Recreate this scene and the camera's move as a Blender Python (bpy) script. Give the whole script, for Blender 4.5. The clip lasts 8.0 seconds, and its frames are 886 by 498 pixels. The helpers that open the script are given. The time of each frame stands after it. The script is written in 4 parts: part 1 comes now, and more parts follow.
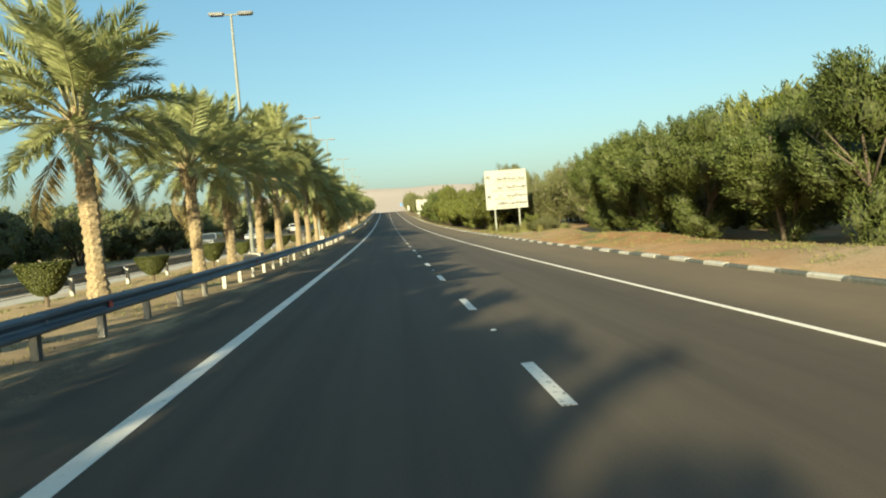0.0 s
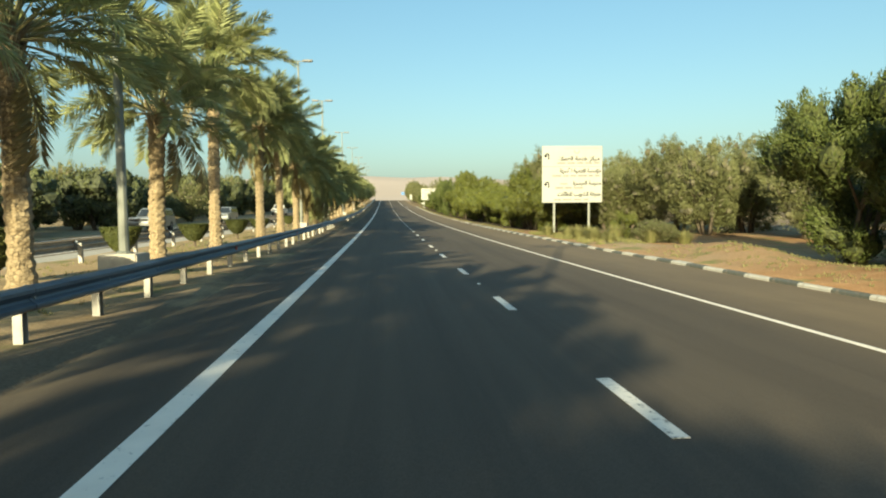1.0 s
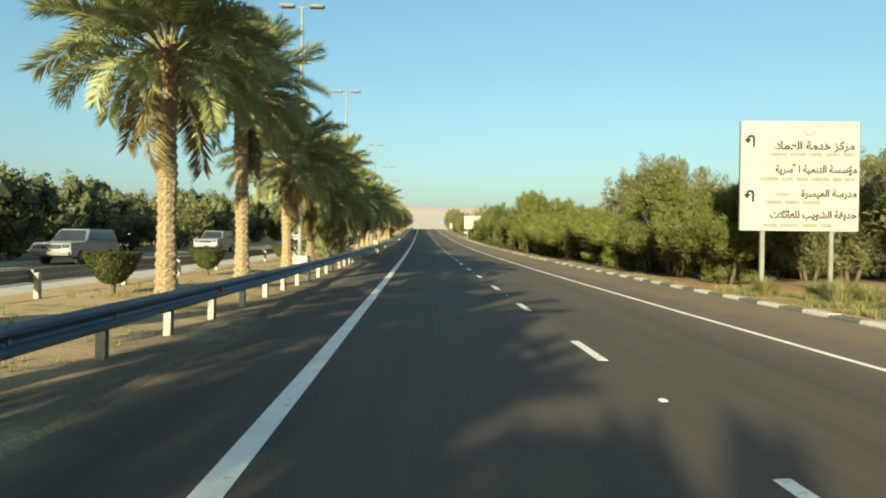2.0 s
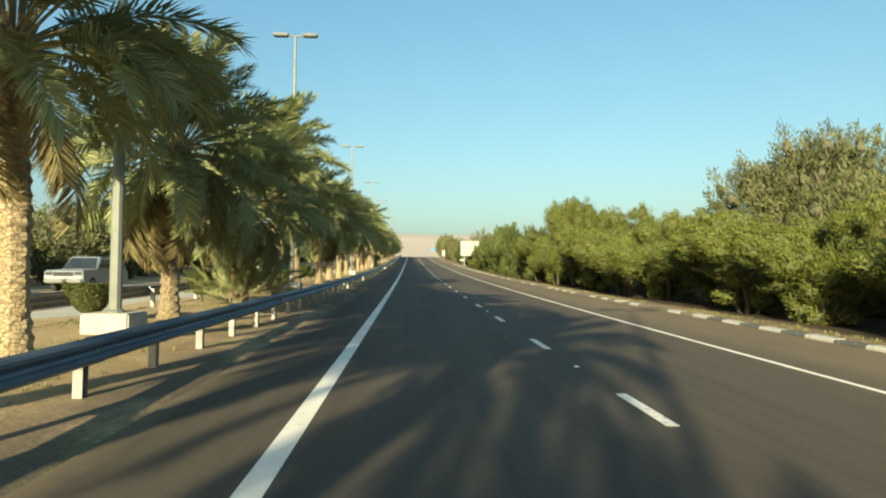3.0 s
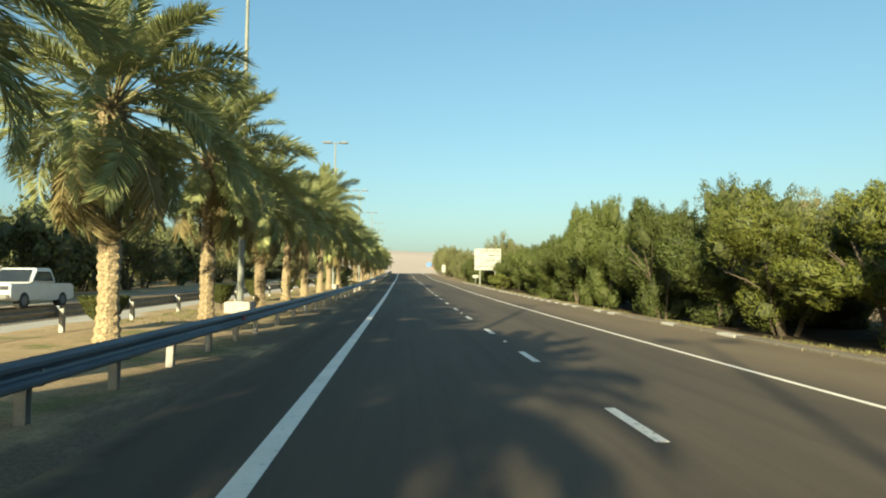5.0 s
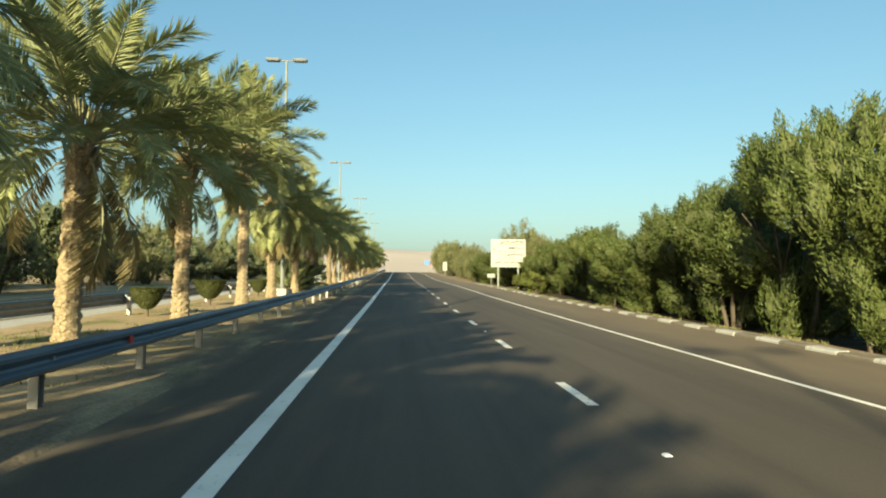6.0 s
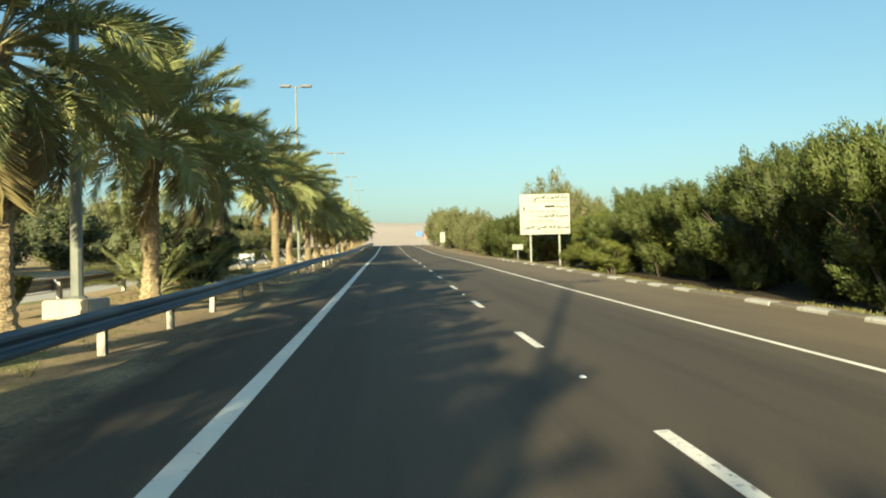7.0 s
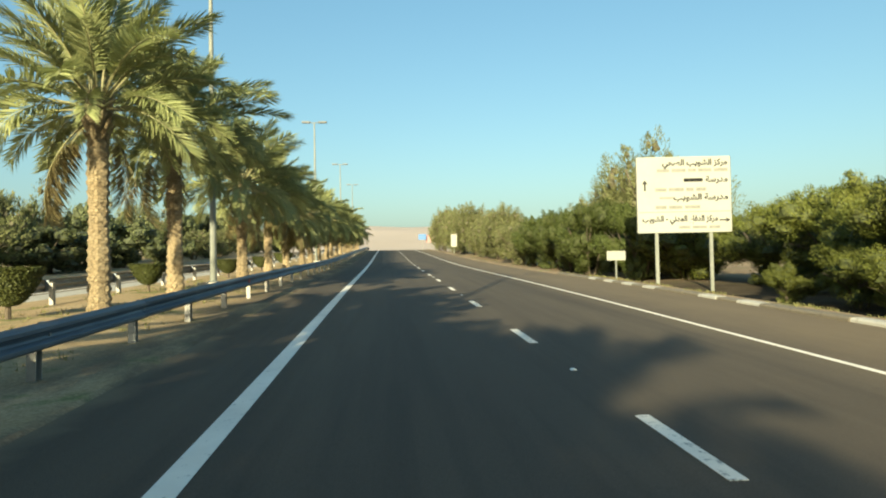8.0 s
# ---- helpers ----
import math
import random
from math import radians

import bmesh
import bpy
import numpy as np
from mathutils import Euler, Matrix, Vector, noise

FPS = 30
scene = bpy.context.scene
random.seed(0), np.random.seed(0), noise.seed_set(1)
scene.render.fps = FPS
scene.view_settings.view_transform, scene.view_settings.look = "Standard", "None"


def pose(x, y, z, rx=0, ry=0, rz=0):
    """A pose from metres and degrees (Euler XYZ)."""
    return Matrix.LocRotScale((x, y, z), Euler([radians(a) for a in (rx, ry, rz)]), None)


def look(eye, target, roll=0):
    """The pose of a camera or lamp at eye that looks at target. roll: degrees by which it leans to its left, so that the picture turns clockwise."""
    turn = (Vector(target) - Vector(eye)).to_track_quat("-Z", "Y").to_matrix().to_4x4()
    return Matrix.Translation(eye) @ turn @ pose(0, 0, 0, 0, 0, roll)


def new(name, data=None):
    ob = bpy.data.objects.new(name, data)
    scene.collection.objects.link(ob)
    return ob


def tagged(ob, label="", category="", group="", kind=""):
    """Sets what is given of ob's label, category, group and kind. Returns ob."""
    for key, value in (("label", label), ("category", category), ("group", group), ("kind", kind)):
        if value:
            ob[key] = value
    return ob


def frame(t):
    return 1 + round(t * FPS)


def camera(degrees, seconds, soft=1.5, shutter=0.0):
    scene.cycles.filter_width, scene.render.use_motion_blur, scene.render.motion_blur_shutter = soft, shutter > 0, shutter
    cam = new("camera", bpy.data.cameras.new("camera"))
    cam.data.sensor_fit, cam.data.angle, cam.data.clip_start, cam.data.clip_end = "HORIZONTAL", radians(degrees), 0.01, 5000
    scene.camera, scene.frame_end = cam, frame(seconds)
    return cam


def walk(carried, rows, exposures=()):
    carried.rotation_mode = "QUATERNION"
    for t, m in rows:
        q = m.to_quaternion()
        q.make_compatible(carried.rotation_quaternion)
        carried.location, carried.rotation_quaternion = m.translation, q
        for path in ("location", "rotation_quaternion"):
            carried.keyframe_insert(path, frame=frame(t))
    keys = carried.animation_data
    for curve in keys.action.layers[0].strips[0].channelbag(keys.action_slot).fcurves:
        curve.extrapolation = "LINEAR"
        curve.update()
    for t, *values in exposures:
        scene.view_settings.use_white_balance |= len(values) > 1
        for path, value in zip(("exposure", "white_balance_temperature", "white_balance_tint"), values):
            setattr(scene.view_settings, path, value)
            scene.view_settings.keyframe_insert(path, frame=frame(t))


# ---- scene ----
cam = camera(71.28, 8.0, soft=2.0)
PATH = [
    (0, (2.349, -13.246, 1.520), (4.084, 6.658, 0.597), -4.54),
    (0.5, (2.058, -4.862, 1.489), (4.093, 14.972, -0.076), -4.17),
    (1, (1.702, 3.837, 1.524), (3.563, 23.717, 0.367), -0.51),
    (1.5, (1.480, 12.623, 1.543), (2.541, 32.589, 1.068), 0.89),
    (1.7, (1.401, 16.191, 1.562), (2.190, 36.173, 1.213), 0.92),
    (2.8, (1.120, 36.170, 1.694), (1.874, 56.150, 2.183), 0.21),
    (3, (1.106, 39.850, 1.731), (2.159, 59.809, 2.468), 0.36),
    (3.5, (1.081, 49.016, 1.821), (2.574, 68.930, 2.918), 0.99),
    (4, (1.101, 58.403, 1.951), (2.379, 78.342, 2.850), 0.41),
    (4.5, (1.139, 68.047, 2.100), (2.325, 87.986, 3.123), 0.24),
    (4.7, (1.169, 71.986, 2.166), (2.380, 91.914, 3.360), 0.21),
    (5.8, (1.330, 94.362, 2.603), (2.855, 114.256, 3.986), 0.50),
    (6, (1.378, 98.367, 2.702), (2.822, 118.274, 3.983), 0.22),
    (6.5, (1.458, 108.361, 2.975), (2.989, 128.281, 3.892), -0.55),
    (7, (1.527, 118.508, 3.245), (3.292, 138.426, 3.618), -1.39),
    (7.5, (1.501, 128.972, 3.562), (3.152, 148.903, 3.687), -1.15),
    (8, (1.453, 139.751, 3.910), (3.291, 159.660, 4.423), -1.13),
]
walk(cam, [(t, look(eye, target, roll)) for t, eye, target, roll in PATH], exposures=((0.0, 1.32, 6850, -9), (8.0, 1.32, 6850, -9)))

# ---- daylight: low warm sun behind the road's left shoulder ----
SUN_EL, SUN_AZ = radians(16.0), radians(198.0)
world = bpy.data.worlds.new("world")
scene.world = world
world.use_nodes = True
wn = world.node_tree.nodes
sky = wn.new("ShaderNodeTexSky")
sky.sky_type = "NISHITA"
sky.sun_disc = False
sky.sun_elevation, sky.sun_rotation = SUN_EL, SUN_AZ
sky.altitude, sky.air_density, sky.dust_density, sky.ozone_density = 0, 1.3, 2.4, 2.2
# thin desert haze evens the sky out
haze = wn.new("ShaderNodeMix")
haze.data_type = "RGBA"
haze.inputs["Factor"].default_value = 0.14
haze.inputs["B"].default_value = (1.0, 4.6, 10.0, 1)
world.node_tree.links.new(sky.outputs[0], haze.inputs["A"])
world.node_tree.links.new(haze.outputs["Result"], wn["Background"].inputs[0])
wn["Background"].inputs[1].default_value = 0.072
sun_data = bpy.data.lights.new("sun", "SUN")
sun_data.energy, sun_data.angle, sun_data.color = 5.0, radians(0.6), (1.0, 0.84, 0.61)
sun = new("sun", sun_data)
to_sun = Vector((math.sin(SUN_AZ) * math.cos(SUN_EL), math.cos(SUN_AZ) * math.cos(SUN_EL), math.sin(SUN_EL)))
sun.rotation_euler = to_sun.to_track_quat("Z", "Y").to_euler()
sun.location = to_sun * 100


# ---- the road's long profile: a sag, a climb and a crest ----
def zr(y):
    a = min(max(y, 0.0), 150.0)
    z, s = 0.5 * 0.0002435 * a * a, 0.0002435 * 150
    if y > 150:
        z += s * (min(y, 262.0) - 150)
        z -= 0.2 * math.sin(math.pi * (min(y, 230.0) - 150) / 80) ** 2
    if y > 215:
        z += 0.003 * (min(y, 262.0) - 215)
    if y > 262:
        b = min(y, 300.0) - 262
        z += s * b - 0.5 * (0.066 / 38) * b * b
    if y > 300:
        z -= 0.0295 * (min(y, 420.0) - 300)
    return z


# ---- materials ----
def nodes_of(name):
    m = bpy.data.materials.new(name)
    m.use_nodes = True
    nt = m.node_tree
    return m, nt, nt.nodes["Principled BSDF"]


def mixc(nt, fac, a, b, mode="MIX"):
    n = nt.nodes.new("ShaderNodeMix")
    n.data_type, n.blend_type = "RGBA", mode
    for sock, v in ((n.inputs["Factor"], fac), (n.inputs["A"], a), (n.inputs["B"], b)):
        if hasattr(v, "is_output"):
            nt.links.new(v, sock)
        elif isinstance(v, tuple):
            sock.default_value = (*v, 1)
        else:
            sock.default_value = v
    return n.outputs["Result"]


def noise_of(nt, scale, detail=4, rough=0.55, stretch=(1, 1, 1), coord="Object"):
    tc = nt.nodes.new("ShaderNodeTexCoord")
    mp = nt.nodes.new("ShaderNodeMapping")
    mp.inputs["Scale"].default_value = stretch
    n = nt.nodes.new("ShaderNodeTexNoise")
    n.inputs["Scale"].default_value, n.inputs["Detail"].default_value, n.inputs["Roughness"].default_value = scale, detail, rough
    nt.links.new(tc.outputs[coord], mp.inputs[0])
    nt.links.new(mp.outputs[0], n.inputs["Vector"])
    return n.outputs["Fac"]


def ramp(nt, fac, lo, hi):
    n = nt.nodes.new("ShaderNodeMapRange")
    n.inputs["From Min"].default_value, n.inputs["From Max"].default_value = lo, hi
    nt.links.new(fac, n.inputs["Value"])
    return n.outputs["Result"]


def bump(nt, bsdf, height, strength, dist):
    n = nt.nodes.new("ShaderNodeBump")
    n.inputs["Strength"].default_value, n.inputs["Distance"].default_value = strength, dist
    nt.links.new(height, n.inputs["Height"])
    nt.links.new(n.outputs[0], bsdf.inputs["Normal"])


def plain(name, ca, cb, scale=3.0, rough=0.7, metal=0.0, bump_s=0.0, bump_scale=40.0, stretch=(1, 1, 1), lo=0.35, hi=0.65, rand=0.0, fine=0.0):
    """Two colours mixed by noise, with fine grain and relief."""
    m, nt, b = nodes_of(name)
    col = mixc(nt, ramp(nt, noise_of(nt, scale, 5, 0.6, stretch), lo, hi), ca, cb)
    if fine:
        g = noise_of(nt, scale * 23, 3)
        col = mixc(nt, fine, col, mixc(nt, ramp(nt, g, 0.3, 0.7), (0.0, 0.0, 0.0), (1.0, 1.0, 1.0)), "OVERLAY")
    if rand:
        oi = nt.nodes.new("ShaderNodeObjectInfo")
        hs = nt.nodes.new("ShaderNodeHueSaturation")
        nt.links.new(ramp(nt, oi.outputs["Random"], 0, 1), hs.inputs["Value"])
        hs.inputs["Value"].links[0].from_node.inputs["To Min"].default_value = 1 - rand
        hs.inputs["Value"].links[0].from_node.inputs["To Max"].default_value = 1 + rand
        nt.links.new(col, hs.inputs["Color"])
        col = hs.outputs[0]
    nt.links.new(col, b.inputs["Base Color"])
    b.inputs["Roughness"].default_value, b.inputs["Metallic"].default_value = rough, metal
    if bump_s:
        bump(nt, b, noise_of(nt, bump_scale, 4), bump_s, 0.02)
    return m


def leafy(name, ca, cb, scale, glow=0.3, rough=0.55, rand=0.18):
    """Foliage: colour varies leaf by leaf and tree by tree, with light through the blade."""
    m, nt, b = nodes_of(name)
    geo = nt.nodes.new("ShaderNodeNewGeometry")
    col = mixc(nt, geo.outputs["Random Per Island"], ca, cb)
    big = ramp(nt, noise_of(nt, scale, 3), 0.3, 0.7)
    col = mixc(nt, big, mixc(nt, 1.0, col, (0.72, 0.78, 0.72), "MULTIPLY"), col)
    oi = nt.nodes.new("ShaderNodeObjectInfo")
    hs = nt.nodes.new("ShaderNodeHueSaturation")
    mr = ramp(nt, oi.outputs["Random"], 0, 1)
    mr.node.inputs["To Min"].default_value, mr.node.inputs["To Max"].default_value = 1 - rand, 1 + rand
    nt.links.new(mr, hs.inputs["Value"])
    nt.links.new(col, hs.inputs["Color"])
    nt.links.new(hs.outputs[0], b.inputs["Base Color"])
    b.inputs["Roughness"].default_value = rough
    b.inputs["Specular IOR Level"].default_value = 0.25
    tr = nt.nodes.new("ShaderNodeBsdfTranslucent")
    nt.links.new(hs.outputs[0], tr.inputs["Color"])
    mx = nt.nodes.new("ShaderNodeMixShader")
    mx.inputs[0].default_value = glow
    nt.links.new(b.outputs[0], mx.inputs[1])
    nt.links.new(tr.outputs[0], mx.inputs[2])
    nt.links.new(mx.outputs[0], nt.nodes["Material Output"].inputs[0])
    return m


def side_mask(nt, x0, x1, wobble, axis=0):
    """0 to 1 across the road between two distances from the line, with an uneven edge."""
    tc = nt.nodes.new("ShaderNodeTexCoord")
    sp = nt.nodes.new("ShaderNodeSeparateXYZ")
    nt.links.new(tc.outputs["Object"], sp.inputs[0])
    ad = nt.nodes.new("ShaderNodeMath")
    ad.operation = "MULTIPLY_ADD"
    nt.links.new(noise_of(nt, 0.9, 4, 0.6), ad.inputs[0])
    ad.inputs[1].default_value = wobble
    nt.links.new(sp.outputs[axis], ad.inputs[2])
    return ramp(nt, ad.outputs[0], x0 + wobble / 2, x1 + wobble / 2)


def asphalt_mat(name, base, pale):
    m, nt, b = nodes_of(name)
    grain = noise_of(nt, 90, 3, 0.7)
    stains = noise_of(nt, 0.35, 5, 0.6, (1.0, 0.12, 1.0))
    streaks = noise_of(nt, 2.2, 4, 0.6, (1.0, 0.02, 1.0))
    col = mixc(nt, ramp(nt, stains, 0.32, 0.7), base, pale)
    col = mixc(nt, ramp(nt, streaks, 0.45, 0.75), col, mixc(nt, 1.0, col, (0.72, 0.72, 0.74), "MULTIPLY"))
    col = mixc(nt, 0.35, col, mixc(nt, ramp(nt, grain, 0.3, 0.7), (0.1, 0.1, 0.1), (0.9, 0.9, 0.9)), "OVERLAY")
    dust = mixc(nt, side_mask(nt, 6.3, 8.2, 0.9), (0.0, 0.0, 0.0), ramp(nt, noise_of(nt, 0.8, 5, 0.7, (1.0, 0.25, 1.0)), -0.3, 0.75))
    sep = nt.nodes.new("ShaderNodeSeparateColor")
    nt.links.new(dust, sep.inputs[0])
    col = mixc(nt, sep.outputs[0], col, (0.188, 0.139, 0.0871))
    drift = side_mask(nt, -1.2, -1.6, 1.1)
    col = mixc(nt, drift, col, (0.158, 0.119, 0.0759))
    nt.links.new(col, b.inputs["Base Color"])
    b.inputs["Roughness"].default_value = 0.85
    b.inputs["Specular IOR Level"].default_value = 0.3
    bump(nt, b, grain, 0.5, 0.006)
    return m


def paint_mat(name, colour, worn, amount):
    m, nt, b = nodes_of(name)
    w = ramp(nt, noise_of(nt, 9, 6, 0.75), amount, amount + 0.12)
    d = ramp(nt, noise_of(nt, 1.3, 4, 0.6), 0.3, 0.75)
    col = mixc(nt, d, colour, tuple(0.8 * c for c in colour))
    col = mixc(nt, w, col, worn)
    nt.links.new(col, b.inputs["Base Color"])
    b.inputs["Roughness"].default_value = 0.7
    bump(nt, b, noise_of(nt, 70, 3), 0.3, 0.004)
    return m


def ground_mat():
    """Desert soil: orange sand, paler crust, and dry grass where it was watered."""
    m, nt, b = nodes_of("sand")
    big, mid, fine = noise_of(nt, 0.12, 4), noise_of(nt, 1.1, 5, 0.65), noise_of(nt, 26, 4, 0.7)
    golden = mixc(nt, ramp(nt, mid, 0.3, 0.7), (0.33, 0.231, 0.125), (0.422, 0.317, 0.191))
    orange = mixc(nt, ramp(nt, mid, 0.3, 0.7), (0.29, 0.155, 0.07), (0.40, 0.24, 0.125))
    along = nt.nodes.new("ShaderNodeMath")
    along.operation = "MULTIPLY"
    nt.links.new(side_mask(nt, 6.0, 9.0, 1.0), along.inputs[0])
    nt.links.new(side_mask(nt, 52.0, 40.0, 6.0, 1), along.inputs[1])
    right = mixc(nt, side_mask(nt, 6.0, 9.0, 1.0), golden, mixc(nt, ramp(nt, mid, 0.3, 0.7), (0.198, 0.139, 0.0891), (0.277, 0.205, 0.135)))
    col = mixc(nt, along.outputs[0], right, orange)
    col = mixc(nt, ramp(nt, big, 0.45, 0.7), col, (0.363, 0.264, 0.165))
    g = ramp(nt, noise_of(nt, 0.5, 6, 0.7), 0.54, 0.62)
    col = mixc(nt, g, col, (0.198, 0.191, 0.0792))
    edge = nt.nodes.new("ShaderNodeMath")
    edge.operation = "MULTIPLY"
    nt.links.new(side_mask(nt, -3.3, -2.2, 0.9), edge.inputs[0])
    nt.links.new(side_mask(nt, 3.0, 2.9, 0.1), edge.inputs[1])
    soft_edge = nt.nodes.new("ShaderNodeMath")
    soft_edge.operation = "MULTIPLY"
    nt.links.new(edge.outputs[0], soft_edge.inputs[0])
    nt.links.new(ramp(nt, noise_of(nt, 0.7, 5, 0.65, (1.0, 0.4, 1.0)), 0.34, 0.52), soft_edge.inputs[1])
    weeds = ramp(nt, noise_of(nt, 1.6, 5, 0.7, (1.0, 0.5, 1.0)), 0.63, 0.72)
    col = mixc(nt, soft_edge.outputs[0], col, mixc(nt, weeds, (0.15, 0.115, 0.08), (0.12, 0.10, 0.06)))
    # darker brown ground along the right-hand tree belt
    belt_strip = nt.nodes.new("ShaderNodeMath")
    belt_strip.operation = "MULTIPLY"
    nt.links.new(side_mask(nt, 10.5, 11.5, 1.2), belt_strip.inputs[0])
    nt.links.new(side_mask(nt, 44.0, 52.0, 5.0, 1), belt_strip.inputs[1])
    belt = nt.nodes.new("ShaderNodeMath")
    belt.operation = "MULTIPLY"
    nt.links.new(belt_strip.outputs[0], belt.inputs[0])
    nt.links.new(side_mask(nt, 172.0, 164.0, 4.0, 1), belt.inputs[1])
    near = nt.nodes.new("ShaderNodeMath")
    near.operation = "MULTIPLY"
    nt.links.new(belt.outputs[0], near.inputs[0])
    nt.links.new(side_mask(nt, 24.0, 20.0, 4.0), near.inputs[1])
    belt_strip = near
    col = mixc(nt, belt_strip.outputs[0], col, mixc(nt, ramp(nt, mid, 0.35, 0.65), (0.0495, 0.0383, 0.0251), (0.0858, 0.066, 0.0429)))
    col = mixc(nt, 0.4, col, mixc(nt, ramp(nt, fine, 0.3, 0.7), (0.1, 0.1, 0.1), (0.9, 0.9, 0.9)), "OVERLAY")
    nt.links.new(col, b.inputs["Base Color"])
    b.inputs["Roughness"].default_value = 0.95
    b.inputs["Specular IOR Level"].default_value = 0.1
    bump(nt, b, mid, 0.6, 0.08)
    return m


def bark_mat():
    """Palm bark: tan leaf-base scales with dark joints between them."""
    m, nt, b = nodes_of("palm_bark")
    tc, mp, vo = nt.nodes.new("ShaderNodeTexCoord"), nt.nodes.new("ShaderNodeMapping"), nt.nodes.new("ShaderNodeTexVoronoi")
    mp.inputs["Scale"].default_value = (1.0, 1.0, 1.5)
    vo.feature = "DISTANCE_TO_EDGE"
    vo.inputs["Scale"].default_value = 11.0
    nt.links.new(tc.outputs["Object"], mp.inputs[0])
    nt.links.new(mp.outputs[0], vo.inputs["Vector"])
    tan = mixc(nt, ramp(nt, noise_of(nt, 5.0, 5, 0.6, (1, 1, 2.5)), 0.35, 0.65), (0.275, 0.205, 0.12), (0.42, 0.33, 0.205))
    gap = ramp(nt, vo.outputs["Distance"], 0.0, 0.07)
    col = mixc(nt, gap, mixc(nt, ramp(nt, noise_of(nt, 4.0, 3), 0.4, 0.6), (0.165, 0.12, 0.07), (0.285, 0.21, 0.125)), tan)
    col = mixc(nt, ramp(nt, noise_of(nt, 1.3, 3), 0.55, 0.75), col, mixc(nt, 1.0, col, (0.66, 0.60, 0.55), "MULTIPLY"))
    oi = nt.nodes.new("ShaderNodeObjectInfo")
    hs = nt.nodes.new("ShaderNodeHueSaturation")
    mr = ramp(nt, oi.outputs["Random"], 0, 1)
    mr.node.inputs["To Min"].default_value, mr.node.inputs["To Max"].default_value = 0.72, 1.12
    nt.links.new(mr, hs.inputs["Value"])
    nt.links.new(col, hs.inputs["Color"])
    nt.links.new(hs.outputs[0], b.inputs["Base Color"])
    b.inputs["Roughness"].default_value = 0.95
    bump(nt, b, gap, 0.8, 0.03)
    return m


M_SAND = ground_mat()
# distance haze is mixed into the far dunes' pale pinkish sand colour
M_DUNE = plain("hazed_far_sand", (0.36, 0.295, 0.25), (0.40, 0.33, 0.285), 0.004, 0.95)
M_ASPHALT = asphalt_mat("asphalt", (0.069, 0.054, 0.040), (0.100, 0.078, 0.055))
M_ASPHALT_OLD = asphalt_mat("old_asphalt", (0.132, 0.119, 0.106), (0.198, 0.178, 0.158))
M_LINE = paint_mat("road_paint", (0.88, 0.80, 0.69), (0.16, 0.14, 0.12), 0.60)
M_DASH = paint_mat("worn_road_paint", (0.88, 0.80, 0.69), (0.16, 0.14, 0.12), 0.53)
M_KERB_W = paint_mat("kerb_white", (0.50, 0.47, 0.41), (0.29, 0.25, 0.20), 0.54)
M_KERB_DUSTY = paint_mat("kerb_dusty", (0.198, 0.165, 0.119), (0.145, 0.119, 0.0858), 0.50)
M_KERB_B = paint_mat("kerb_black", (0.095, 0.10, 0.085), (0.18, 0.155, 0.125), 0.50)
M_GALV = plain("galvanised_steel", (0.10, 0.122, 0.155), (0.165, 0.19, 0.22), 2.0, 0.45, 0.45, 0.15, 60, (1, 0.3, 1), rand=0.1)
M_POST = plain("post_steel", (0.36, 0.34, 0.31), (0.26, 0.25, 0.23), 4.0, 0.6, 0.3, 0.2, 50, rand=0.12)
M_LAMPPOLE = plain("pole_paint", (0.178, 0.185, 0.165), (0.231, 0.238, 0.211), 1.5, 0.5, 0.3)
M_LAMPHEAD = plain("lamp_housing", (0.19, 0.19, 0.185), (0.15, 0.15, 0.147), 3.0, 0.45, 0.2)
M_PALE = plain("pale_shoulder", (0.363, 0.33, 0.277), (0.436, 0.403, 0.35), 1.2, 0.95, 0, 0.3, 20, fine=0.3)
M_LENS = plain("lamp_glass", (0.05, 0.05, 0.055), (0.08, 0.08, 0.085), 6.0, 0.2)
M_CONCRETE = plain("concrete", (0.343, 0.31, 0.264), (0.436, 0.403, 0.35), 3.0, 0.9, 0, 0.3, 30)
M_BOARD = plain("sign_white", (0.32, 0.315, 0.285), (0.29, 0.285, 0.255), 0.8, 0.6)
M_SIGNBACK = plain("sign_frame", (0.10, 0.10, 0.095), (0.14, 0.14, 0.13), 2.0, 0.5, 0.5)
M_INK = plain("sign_black", (0.012, 0.012, 0.014), (0.025, 0.025, 0.025), 3.0, 0.8)
M_INK.node_tree.nodes["Principled BSDF"].inputs["Specular IOR Level"].default_value = 0.05
M_INK_PALE = plain("sign_faded_ink", (0.15, 0.147, 0.13), (0.21, 0.205, 0.18), 6.0, 0.6)
M_TRUNK = bark_mat()
M_BARK = plain("bark", (0.0726, 0.0561, 0.0396), (0.119, 0.0924, 0.066), 5.0, 0.95, 0, 0.7, 20, (1, 1, 0.3))
M_FROND = leafy("palm_leaf", (0.24, 0.265, 0.115), (0.42, 0.42, 0.20), 0.8, 0.26)
M_FROND.node_tree.nodes["Principled BSDF"].inputs["Specular IOR Level"].default_value = 0.4
M_FROND_DRY = leafy("dry_palm_leaf", (0.29, 0.23, 0.11), (0.22, 0.175, 0.09), 0.8, 0.2)
M_RACHIS = plain("leaf_stalk", (0.218, 0.218, 0.099), (0.297, 0.264, 0.145), 3.0, 0.6)
M_LEAF = leafy("shrub_leaf", (0.112, 0.128, 0.028), (0.182, 0.184, 0.044), 0.5, 0.2)
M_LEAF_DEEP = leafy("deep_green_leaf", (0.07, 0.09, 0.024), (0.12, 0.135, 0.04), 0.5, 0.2)
